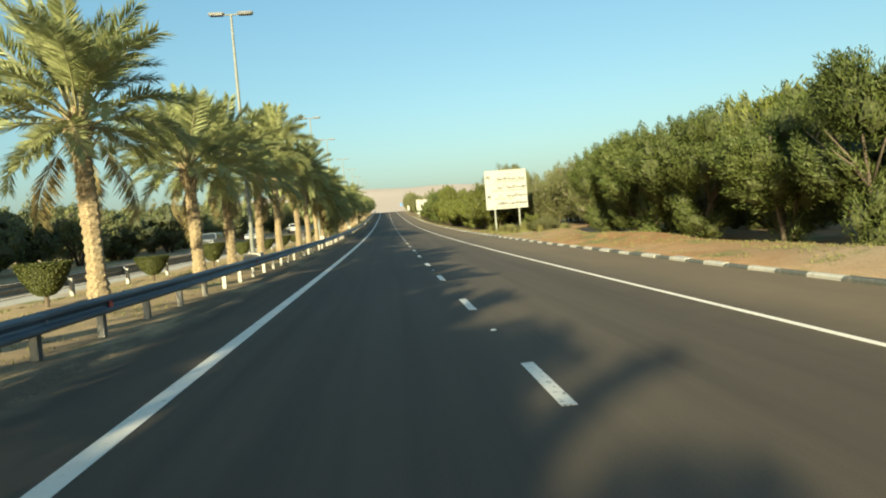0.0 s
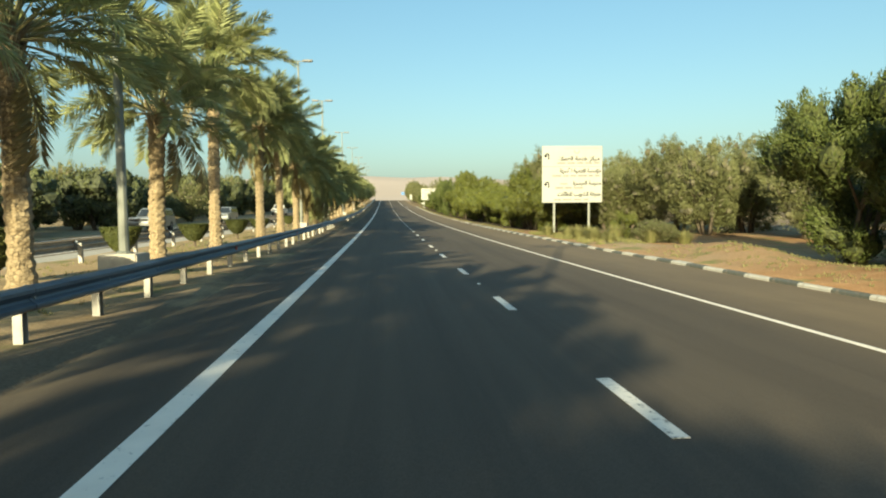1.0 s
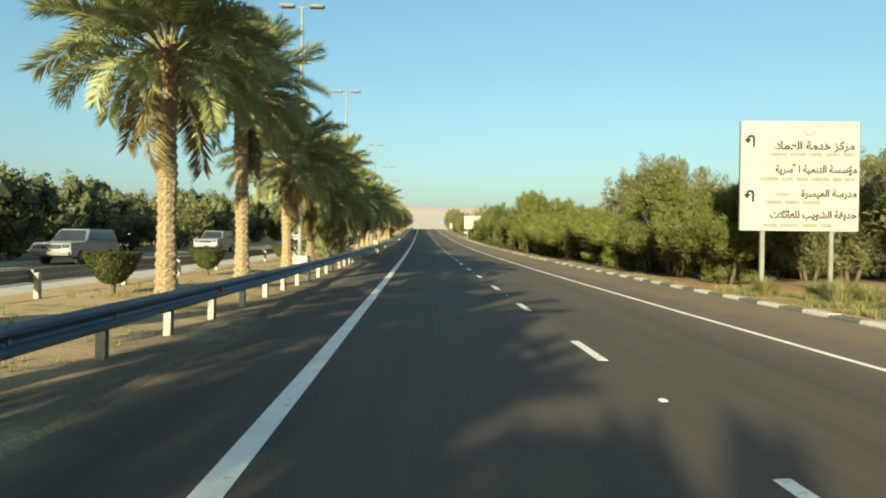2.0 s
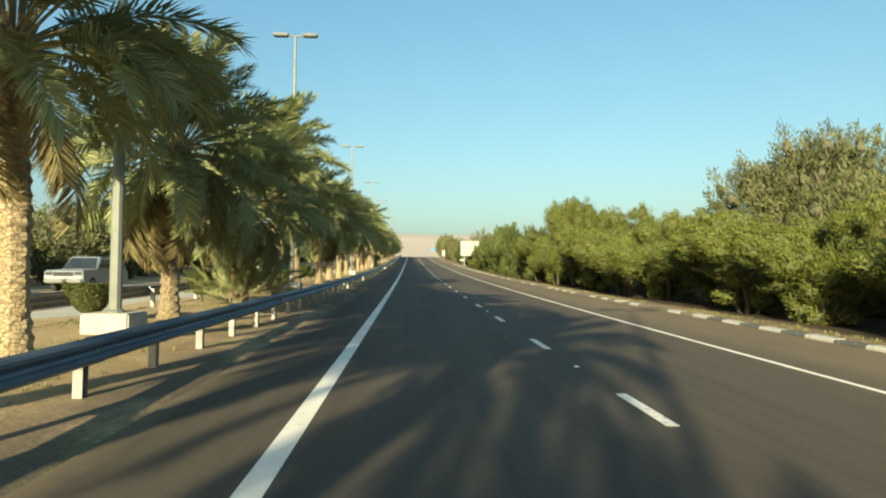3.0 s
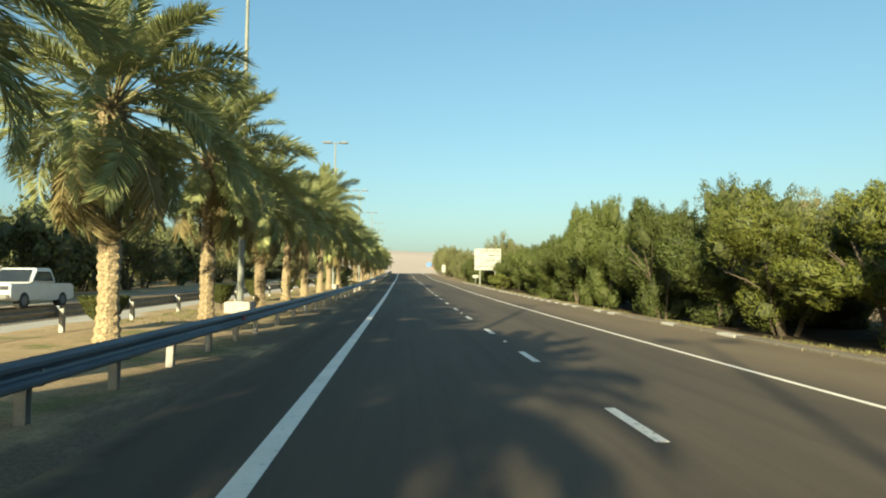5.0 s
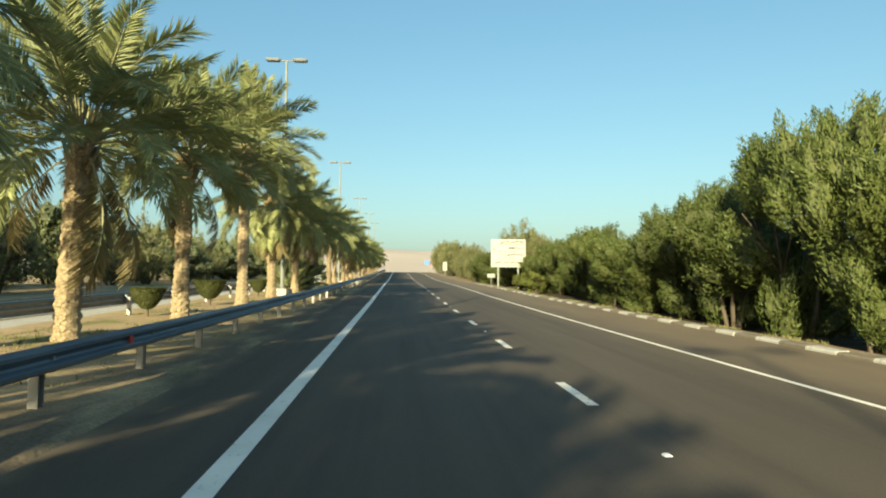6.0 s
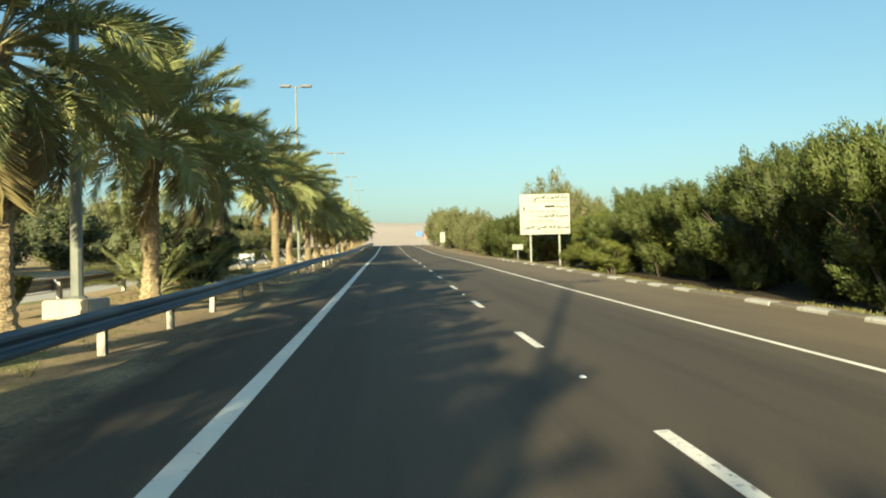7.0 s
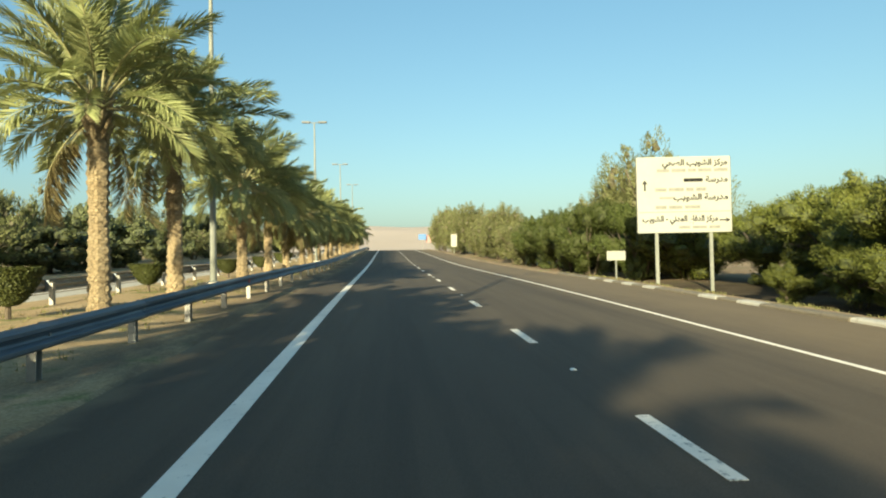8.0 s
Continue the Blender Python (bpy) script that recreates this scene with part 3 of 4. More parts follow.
            fs.append((m, m + 1, m + 2, m + 3))
            idx.append(0)
    return mesh_of(name, vs, fs, [mat, core], idx)


def limbs_mesh(seed, rx, rz, stems):
    r = random.Random(seed)
    vs, fs = [], []
    for i in range(stems):
        a = i * 2.4 + r.uniform(-0.4, 0.4)
        base = Vector((math.cos(a) * 0.16, math.sin(a) * 0.16, -0.2))
        mid = Vector((math.cos(a) * rx * 0.25, math.sin(a) * rx * 0.25, rz * 0.32))
        tip = Vector((math.cos(a + 0.3) * rx * 0.55, math.sin(a + 0.3) * rx * 0.55, rz * 0.72))
        runs = [[base, base.lerp(mid, 0.5) + Vector((r.uniform(-0.1, 0.1), r.uniform(-0.1, 0.1), 0)), mid, mid.lerp(tip, 0.5), tip]]
        for j in range(3):
            b2 = a + r.uniform(-1.3, 1.3)
            e = mid + Vector((math.cos(b2) * rx * 0.5, math.sin(b2) * rx * 0.5, rz * r.uniform(0.1, 0.4)))
            runs.append([mid, mid.lerp(e, 0.5) + Vector((0, 0, 0.12)), e])
        for q, run in enumerate(runs):
            w = 0.085 if q == 0 else 0.04
            v, f = tube(run, [w * (1 - 0.75 * k / (len(run) - 1)) * rx / 2.2 for k in range(len(run))], 6)
            k0 = len(vs)
            vs += v
            fs += [tuple(k0 + k for k in face) for face in f]
    return mesh_of("limbs", vs, fs, M_BARK, None, True)


def kinds(n, seed, **kw):
    rx, rz, stems = kw["rx"], kw["rz"], kw.pop("stems", 4)
    return [(crown_mesh(seed + i, **kw), limbs_mesh(seed + i, rx, rz, stems)) for i in range(n)]


SHRUB = kinds(6, 200, name="crown", mat=M_LEAF, lobes=92, leaves=520, rx=2.3, rz=4.4, leaf=0.125, tall=1.3, low=0.30, hollow=0.6, lobe=0.50, inner=14, core=M_INNER_SHADE, heart=0.62, sprig=0.12, boughs=15)
DEEP = kinds(3, 205, name="crown", mat=M_LEAF_DEEP, lobes=92, leaves=480, rx=2.3, rz=4.4, leaf=0.14, tall=1.75, low=0.30, hollow=0.62, lobe=0.46, inner=16, core=M_INNER_SHADE, heart=0.62, sprig=0.13, boughs=15)
BACK = kinds(3, 215, name="crown", mat=M_LEAF, lobes=64, leaves=150, rx=2.3, rz=4.4, leaf=0.23, tall=1.3, low=0.03, hollow=0.6, lobe=0.56, inner=26, core=M_INNER_SHADE, heart=0.75, sprig=0.14)
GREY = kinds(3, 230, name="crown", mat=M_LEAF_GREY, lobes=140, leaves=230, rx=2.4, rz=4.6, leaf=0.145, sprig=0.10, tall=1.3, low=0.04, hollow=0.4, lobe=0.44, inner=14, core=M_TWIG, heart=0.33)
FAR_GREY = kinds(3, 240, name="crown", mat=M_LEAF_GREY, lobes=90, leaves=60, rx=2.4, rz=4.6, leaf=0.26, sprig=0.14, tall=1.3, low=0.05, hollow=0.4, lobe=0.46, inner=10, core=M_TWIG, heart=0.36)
DARK = kinds(4, 250, name="crown", mat=M_LEAF_DARK, lobes=70, leaves=85, rx=2.5, rz=4.4, leaf=0.23, tall=1.2, low=0.17, hollow=0.5, lobe=0.62, inner=10, core=M_INNER_SHADE_DARK)


def tree(kind, i, x, y, h, w, rnd, name, label, category, group):
    crown, limbs = kind[i % len(kind)]
    t = thing(name, label, category, group, "", (x, y, ground_z(x, y) - 0.05))
    t.rotation_euler = (0, 0, rnd.uniform(0, 6.28))
    base_rz = {id(SHRUB): (2.3, 4.4), id(BACK): (2.3, 4.4), id(DEEP): (2.3, 4.4), id(GREY): (2.4, 4.6), id(FAR_GREY): (2.4, 4.6), id(DARK): (2.5, 4.4)}[id(kind)]
    t.scale = (w / base_rz[0], w / base_rz[0], h / (base_rz[1] * 1.06))
    child("trunk", limbs, t)
    child("crown", crown, t)
    return t


rt = random.Random(21)
DENSE = "dense dark green shrub tree with upright leafy shoots beside the kerb"
# y, height of the front row behind the kerb
FRONT = [(-14, 4.4), (-9, 4.6), (-4, 4.4), (0.5, 4.3), (4.5, 4.3), (8.5, 4.1), (12.4, 4.7), (14.6, 4.4), (17.7, 4.4),
         (44.5, 3.6), (48.5, 4.0), (52.5, 3.5), (56.5, 3.1), (60.5, 3.2), (64.5, 3.5), (68.5, 3.8), (72.5, 4.2), (76.5, 4.5), (80.5, 5.3), (84.5, 5.6),
         (88.8, 3.9), (92.5, 3.8), (96.5, 4.0), (100.5, 4.6), (104.5, 5.2), (108.5, 5.0), (112.3, 5.6), (116, 6.0), (119.5, 5.4), (123.5, 4.6),
         (127.5, 3.8), (131.5, 3.8), (135.5, 3.9), (139.5, 3.8), (143.5, 3.7), (147.0, 3.5), (151.0, 3.3), (159.5, 3.0), (165.5, 3.1), (170, 3.4),
         (175, 3.8), (180, 3.4), (185, 3.5), (190, 3.8)]
for i, (y, h) in enumerate(FRONT):
    if 156 < y < 166:
        continue
    early = y < 22
    x = (14.5 if early else 13.2 if 78 < y < 91 else 12.8 if y < 133 else 13.0 + 0.1 * (y - 131) if y < 155 else 13.4) + rt.uniform(-0.4, 0.8)
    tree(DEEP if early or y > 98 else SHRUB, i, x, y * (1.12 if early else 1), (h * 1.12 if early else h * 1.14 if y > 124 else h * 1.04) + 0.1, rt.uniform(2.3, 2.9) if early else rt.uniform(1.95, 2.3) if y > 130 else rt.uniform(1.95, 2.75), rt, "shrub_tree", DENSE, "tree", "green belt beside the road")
for i in range(48):
    y = -16 + 4.4 * i + rt.uniform(-1.5, 1.5)
    if 21 < y < 46 or 151.5 < y < 164:
        continue
    tree(BACK, i + 2, (20.4 if y < 22 else 17.2) + rt.uniform(-1, 1.2), y, rt.uniform(3.8, 4.6) if y > 22 else 7.0 if y > -4 else 6.0, rt.uniform(2.4, 3.0), rt, "shrub_tree", DENSE, "tree", "green belt beside the road")
for i, (x, y, h, w) in enumerate([(15.6, 155.6, 4.2, 2.1), (14.3, 153.4, 3.5, 2.0), (17.0, 159.3, 3.9, 2.4), (20.2, 161.0, 3.8, 2.6), (17.7, 164.0, 3.4, 2.4), (16.6, 168.5, 3.2, 2.2), (16.2, 160.2, 1.5, 1.2)]):
    tree(SHRUB, i + 1, x, y, h, w, rt, "shrub_tree", DENSE, "tree", "green belt beside the road")
OLIVE = "grey-green feathery desert tree behind the verge"
for i, (x, y, h, w) in enumerate([(20.5, 42, 6.5, 3.0), (20.0, 37.5, 6.0, 2.8), (23, 33, 6.2, 3.0), (25, 28, 6.4, 3.2), (24, 40, 6.6, 3.2), (17.6, 47, 5.4, 2.4), (27, 23, 6.6, 3.4),
                                  (17.5, 57.0, 5.6, 3.0), (18.2, 66.5, 9.8, 3.9), (19.5, 73.0, 5.2, 3.0), (18, 61.5, 7.6, 3.4), (20, 87, 6.4, 3.0), (19, 105, 6.4, 3.0), (17.6, 174.5, 9.2, 3.9), (16.2, 180, 7.4, 3.2), (19.5, 178, 8.0, 3.4), (17, 50, 6.2, 2.6), (19, 46.5, 5.8, 2.6), (22, 49, 6.8, 3.0), (25.5, 44, 7.0, 3.2), (28, 36, 7.0, 3.4), (22.5, 54, 6.8, 3.0), (29, 29, 6.8, 3.2), (33, 24, 7.2, 3.4),
                                  (15.0, 205, 6.2, 3.0), (15.0, 213, 7.4, 3.2), (15.2, 221, 7.6, 3.2), (14.6, 230, 8.2, 3.3), (14.2, 239, 8.8, 3.4), (13.6, 249, 9.6, 3.3), (13.0, 260, 9.6, 3.2), (12.8, 268, 9.0, 2.8), (14.0, 199, 5.0, 2.8), (14.2, 209, 4.4, 2.2), (14.2, 217, 4.6, 2.2), (14.4, 227, 5.0, 2.2), (12.8, 236, 5.2, 2.4), (13.8, 194, 4.4, 2.4)]):
    tree(GREY, i, x, y, h, w, rt, "desert_tree", OLIVE, "tree", "open desert trees")
for i in range(26):
    tree(FAR_GREY if i % 3 else BACK, i, 30 + rt.uniform(0, 14), -10 + 11 * i + rt.uniform(-3, 3), rt.uniform(4.6, 6.2), rt.uniform(3.0, 3.8), rt, "desert_tree", OLIVE, "tree", "open desert trees")
# beyond the opposite carriageway
WOOD = "dark green shade tree in a planted row across the road"
for i in range(58):
    y = -8 + 5.2 * i + rt.uniform(-1.6, 1.6)
    tall = (1.2 if y < 150 else -1.2) if y > 105 else 0
    if rt.random() > 0.1:
        tree(FAR_GREY if rt.random() < (0.35 if y < 145 else 0.7) else DARK, i, -22.6 + rt.uniform(-1.4, 1.6), y, rt.uniform(4.4, 6.2) + tall, rt.uniform(2.2, 3.3), rt, "shade_tree", WOOD, "tree", "shelter belt")
    tree(DARK if rt.random() < (0.55 if y < 145 else 0.25) else FAR_GREY, i + 1, -30.5 + rt.uniform(-2.5, 2.5), y + 2, rt.uniform(4.8, 7.2) + abs(tall), rt.uniform(2.6, 3.6), rt, "shade_tree", WOOD, "tree", "shelter belt")


def tuft_mesh(seed):
    """A fountain of dry grass blades."""
    r = random.Random(seed)
    vs, fs = [], []
    for _ in range(520):
        a, lean, l = r.uniform(0, 6.283), abs(r.gauss(0, 0.5)), r.uniform(0.45, 1.05)
        d, s = Vector((math.cos(a), math.sin(a), 0)), Vector((-math.sin(a), math.cos(a), 0)) * 0.009
        o = d * r.random() * 0.28
        m = o + d * lean * l * 0.45 + Vector((0, 0, l * 0.6))
        t = m + d * lean * l * 0.6 + Vector((r.gauss(0, 0.03), r.gauss(0, 0.03), l * 0.4 - lean * 0.25))
        k = len(vs)
        vs += [o - s, o + s, m + s, m - s, t]
        fs += [(k, k + 1, k + 2, k + 3), (k + 3, k + 2, k + 4)]
    return mesh_of("grass_clump", vs, fs, M_GRASS)


TUFTS = [tuft_mesh(i) for i in range(3)]
for i in range(34):
    x, y = rt.uniform(10.6, 15.5), rt.uniform(29, 41)
    if x > 11 and y > 39.6 or x < 10.6 + 0.05 * (41 - y):
        continue
    o = tagged(new("grass_clump", TUFTS[i % 3]), "pale yellow-green clump of dry grass on the verge", "grass", "dry grass clumps")
    o.location, o.rotation_euler = (x, y, ground_z(x, y) - 0.03), (0, 0, rt.uniform(0, 6.28))
    s = rt.uniform(0.35, 0.85)
    o.scale = (s * 1.15, s * 1.15, s)
tree(SHRUB, 2, 13.0, 32.4, 1.45, 0.62, rt, "young_shrub", "small fresh green shrub on the sandy verge", "bush", "")
for i, (x, y, h, w) in enumerate([(13.3, 29.6, 1.15, 0.85), (14.6, 31.0, 1.0, 0.8), (13.9, 33.6, 0.9, 0.75)]):
    tree(GREY, i, x, y, h, w, rt, "desert_bush", "rounded pale yellow-green desert bush on the sandy verge", "bush", "low desert bushes")
for i, (x, y, h, w) in enumerate([(12.9, 156.4, 1.2, 0.75), (12.8, 149.0, 1.9, 1.4), (13.1, 152.4, 1.9, 1.4), (13.9, 155.0, 2.0, 1.3)]):
    tree(SHRUB, i + 1, x, y, h, w, rt, "young_shrub", "low sunlit green shrub beside the kerb", "bush", "low shrubs beside the kerb")
for i, (x, y, h, w) in enumerate([(-5.9, 138.6, 2.3, 1.35), (-5.5, 141.6, 2.2, 1.5), (-5.9, 144.2, 2.0, 1.2)]):
    tree(DARK, i, x, y, h, w, rt, "dark_bush", "dense dark green bush under the palms of the median", "bush", "dark bushes in the median")


# ---- guardrails ----
W_BEAM = [(0.0, 0.0), (0.055, -0.025), (0.085, -0.045), (0.085, -0.085), (0.02, -0.125), (0.0, -0.155), (0.02, -0.185), (0.085, -0.225), (0.085, -0.265), (0.055, -0.285), (0.0, -0.31),
          (-0.006, -0.31), (0.048, -0.29), (0.076, -0.262), (0.076, -0.228), (0.014, -0.19), (-0.007, -0.155), (0.014, -0.12), (0.076, -0.082), (0.076, -0.048), (0.048, -0.02), (-0.006, 0.0)]


def guardrail(x, face, runs, steel, label):
    """Beams on posts; runs: where the panels of one length begin and end, and that length."""
    g = thing("guardrail", label, "guardrail", "", "", (0, 0, 0))
    r = random.Random(17)
    prof = [(-0.055, -0.06), (0.055, -0.06), (0.055, -0.048), (-0.043, -0.048), (-0.043, 0.048), (0.055, 0.048), (0.055, 0.06), (-0.055, 0.06)]
    vs = [(px_ * face, py, z) for z in (-0.3, 0.66) for px_, py in prof]
    k = len(prof)
    fs = [(i, (i + 1) % k, k + (i + 1) % k, k + i) for i in range(k)] + [tuple(range(k, 2 * k)), tuple(range(k - 1, -1, -1))]
    post_me = mesh_of("post", vs, fs, M_POST)
    spacer = slab_mesh("spacer", 0.12, 0.10, 0.30, M_GALV, 0.01)
    bolt_me = slab_mesh("bolt", 0.016, 0.045, 0.045, M_POST, 0.006)
    reflector_me = slab_mesh("reflector", 0.03, 0.13, 0.11, M_RED, 0.01)
    count = 0
    for y0, y1, seg in runs:
        for i in range(round((y1 - y0) / seg)):
            a = y0 + i * seg
            count += 1
            ys = [a, a + seg * 0.5, a + seg + 0.18]
            dx, sag = 0.004 * (count % 2) + r.uniform(-0.006, 0.006), r.uniform(-0.008, 0.008)
            v, f = sweep([(px_ * face + dx * face, pz) for px_, pz in W_BEAM][:: 1 if face > 0 else -1], ys, x, 0.72 + sag)
            o = Vector((x, a, zr(a)))
            rail = child("rail", mesh_of("rail", [Vector(q) - o for q in v], f, steel), g, o)
            for yy in (a + 0.1, a + 0.1 + seg / 2)[: 2 if face > 0 else 1]:
                child("post", post_me, g, (x - 0.16 * face, yy, zr(yy) - 0.02), (r.uniform(-0.02, 0.02), r.uniform(-0.02, 0.02), r.uniform(-0.08, 0.08)))
                child("spacer", spacer, g, (x - 0.045 * face, yy, zr(yy) + 0.41))
                if face > 0 and yy < 175:
                    child("bolt", bolt_me, rail, (0.018, yy - a, zr(yy) - zr(a) + 0.72 - 0.155 - 0.022))
            if face > 0 and count % 3 == 0:
                child("reflector", reflector_me, g, (x + 0.05 * face, a + 2.0, zr(a + 2) + 0.51), label="red reflector")
    return g


guardrail(-2.42, 1, [(-59.77, 94.33, 3.952), (94.33, 283.37, 5.56)], M_GALV, "galvanised steel W-beam guardrail on posts along the median")
guardrail(-7.75, -1, [(-60, 285, 4.18)], M_POST, "galvanised steel guardrail facing the opposite carriageway")


# ---- street lamps ----
def lamp_mesh_parts():
    pole_v, pole_f = tube([(0, 0, 0), (0, 0, 4), (0, 0, 9), (0, 0, 12.8)], [0.12, 0.105, 0.08, 0.055], 10)
    pole = mesh_of("pole", pole_v, pole_f, M_LAMPPOLE)
    arm_v, arm_f = tube([(-0.75, 0, 12.84), (-0.3, 0, 12.82), (0.3, 0, 12.82), (0.75, 0, 12.84)], [0.04] * 4, 8)
    arm = mesh_of("arm", arm_v, arm_f, M_LAMPPOLE)

    def head(s):
        vs, fs = [], []
        for t, w, zt, zb in ((0.0, 0.10, 0.02, -0.05), (0.10, 0.17, 0.035, -0.07), (0.66, 0.18, 0.04, -0.075), (0.78, 0.16, 0.03, -0.06)):
            vs += [(s * (0.32 + t), -w, zb), (s * (0.32 + t), w, zb), (s * (0.32 + t), w * 0.8, zt), (s * (0.32 + t), -w * 0.8, zt)]
        for i in range(3):
            for k2 in range(4):
                a, b = i * 4 + k2, i * 4 + (k2 + 1) % 4
                fs.append((a, b, b + 4, a + 4) if s > 0 else (a + 4, b + 4, b, a))
        fs += [(3, 2, 1, 0), (12, 13, 14, 15)]
        return mesh_of("lamp_head", vs, fs, M_LAMPHEAD)

    lens = slab_mesh("lens", 0.64, 0.31, 0.05, M_LENS, 0.005)
    cap_v, cap_f = tube([(0, 0, 0), (0, 0, 0.3), (0, 0, 0.34)], [0.19, 0.19, 0.14], 10)
    return pole, arm, head(1), head(-1), lens, mesh_of("pole_sleeve", cap_v, cap_f, M_LAMPPOLE)


LAMP = lamp_mesh_parts()
foot = bmesh.new()
box_bm(0.9, 0.9, 0.5, 0.03, (0, 0, 0.06), foot)
foot_me = bpy.data.meshes.new("footing")
foot.to_mesh(foot_me)
foot.free()
foot_me.materials.append(M_CONCRETE)
for y in (-13.5, 19.5, 52.2, 70.4, 100.9, 131.3, 162.3, 195.0, 226, 257):
    p = thing("street_lamp", "tall grey street lamp with two flat heads on concrete footing", "street lamp", "lamps along the median", "", (-4.7, y + 0.2, zr(y) - (0.25 if y > 150 else 0.0)))
    for nm, me in zip(("pole", "arm", "lamp_head", "lamp_head"), LAMP[:4]):
        o = child(nm, me, p, (0, 0, 12.9 if nm == "lamp_head" else 0))
        if nm == "lamp_head":
            child("lens", LAMP[4], o, (0.72 if me is LAMP[2] else -0.72, 0, -0.11), label="dark glass lens")
    child("pole_sleeve", LAMP[5], p, (0, 0, 0.28))
    child("footing", foot_me, p, label="square concrete footing")


# ---- kerb of painted blocks ----
def kerb_block(mat):
    a, l, h = 0.14, 0.885 / 2, 0.08
    prof = [(-a, -0.1), (-a, h - 0.035), (-a + 0.035, h), (a, h), (a, -0.1)]
    vs = [(x, y, z) for y in (-l, l) for x, z in prof]
    n = len(prof)
    fs = [(i, (i + 1) % n, n + (i + 1) % n, n + i) for i in range(n)] + [tuple(range(n - 1, -1, -1)), tuple(range(n, 2 * n))]
    return mesh_of("kerb_block", vs, fs, mat)


KB = [kerb_block(M_KERB_W), kerb_block(M_KERB_B), kerb_block(M_KERB_DUSTY)]
kerb = tagged(new("kerb"), "kerb of concrete blocks painted alternately white and black", "kerb", kind="structure")
rk = random.Random(5)
for i in range(-22, 188):
    y = 0.9 * i + 0.3
    child("kerb_block", KB[2 if y > 58 and (i % 2 or rk.random() < 0.3) else i % 2], kerb, (9.85 + rk.uniform(-0.012, 0.012), y, zr(y) + rk.uniform(-0.012, 0.008)), (pitch_at(y), rk.uniform(-0.02, 0.02), rk.uniform(-0.012, 0.012)))


# ---- clipped cup-shaped bushes ----
def cup_mesh(seed):
    r = random.Random(seed)
    vs, fs = [], []
    for _ in range(6200):
        u = r.random() ** 0.5
        t = r.uniform(0, 6.283)
        if r.random() < 0.36:
            p = Vector((u * 0.52 * math.cos(t), u * 0.52 * math.sin(t), 1.02 + r.uniform(-0.05, 0.03)))
            n = Vector((0, 0, 1))
        else:
            h = r.random()
            rad = (0.11 + 0.43 * h ** 0.55) * r.uniform(0.9, 1.03)
            p = Vector((rad * math.cos(t), rad * math.sin(t), 0.28 + 0.75 * h))
            n = Vector((math.cos(t), math.sin(t), -0.3))
        n = (n + Vector((r.gauss(0, 0.5), r.gauss(0, 0.5), r.gauss(0, 0.5)))).normalized()
        a = n.cross(Vector((r.gauss(0, 1), r.gauss(0, 1), r.gauss(0, 1)))).normalized() * 0.027
        b = n.cross(a) * 0.55
        k = len(vs)
        vs += [p - a, p + b, p + a, p - b]
        fs.append((k, k + 1, k + 2, k + 3))
    return mesh_of("leaves", vs, fs, M_HEDGE)


CUPS = [cup_mesh(1), cup_mesh(2)]
stem_v, stem_f = tube([(0, 0, -0.1), (0.01, 0, 0.3), (0, 0.01, 0.9)], [0.05, 0.045, 0.03], 7)
# solid filler, coloured dark as the shade behind the bush's leaves
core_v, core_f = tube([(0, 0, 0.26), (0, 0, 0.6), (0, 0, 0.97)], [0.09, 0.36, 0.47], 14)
STEM, CORE = mesh_of("stem", stem_v, stem_f, M_BARK), mesh_of("core", core_v, core_f, M_INNER_SHADE)
rb = random.Random(9)
for y in (-4.5, 2.4, 9.4, 16.3, 22.3, 29.0, 36.0, 43.0, 53.9, 61.5, 68.2, 74.5, 80.1, 84.8, 93.6, 102.8, 109.0, 117.2, 123.2, 131.0, 152.5, 160.0, 169, 177, 185):
    b = thing("clipped_bush", "clipped cup-shaped dark green bush on a short stem", "bush", "clipped bushes in the median", "", (-5.9 + rb.uniform(-0.15, 0.15), y, ground_z(-5.9, y)))
    b.rotation_euler = (0, 0, rb.uniform(0, 6.28))
    s = rb.uniform(0.88, 1.12)
    b.scale = (s * rb.uniform(1.0, 1.3), s * rb.uniform(1.0, 1.25), s * rb.uniform(0.82, 1.0))
    child("leaves", CUPS[rb.randrange(2)], b)
    child("stem", STEM, b)
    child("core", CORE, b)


# ---- road signs ----
def flat(name, pts, mat, parent, thick=0.004, loc=(0, 0, 0)):
    """A flat outline in x and z, a little proud towards -y."""
    n = len(pts)
    vs = [(x, 0, z) for x, z in pts] + [(x, -thick, z) for x, z in pts]
    fs = [tuple(range(n)), tuple(range(2 * n - 1, n - 1, -1))] + [(i, n + i, n + (i + 1) % n, (i + 1) % n) for i in range(n)]
    return child(name, mesh_of(name, vs, fs, mat), parent, loc)


def bar(parent, x0, x1, z, h, mat, y):
    flat("text_bar", [(x0, z - h / 2), (x1, z - h / 2), (x1, z + h / 2), (x0, z + h / 2)], mat, parent, 0.004, (0, y, 0))


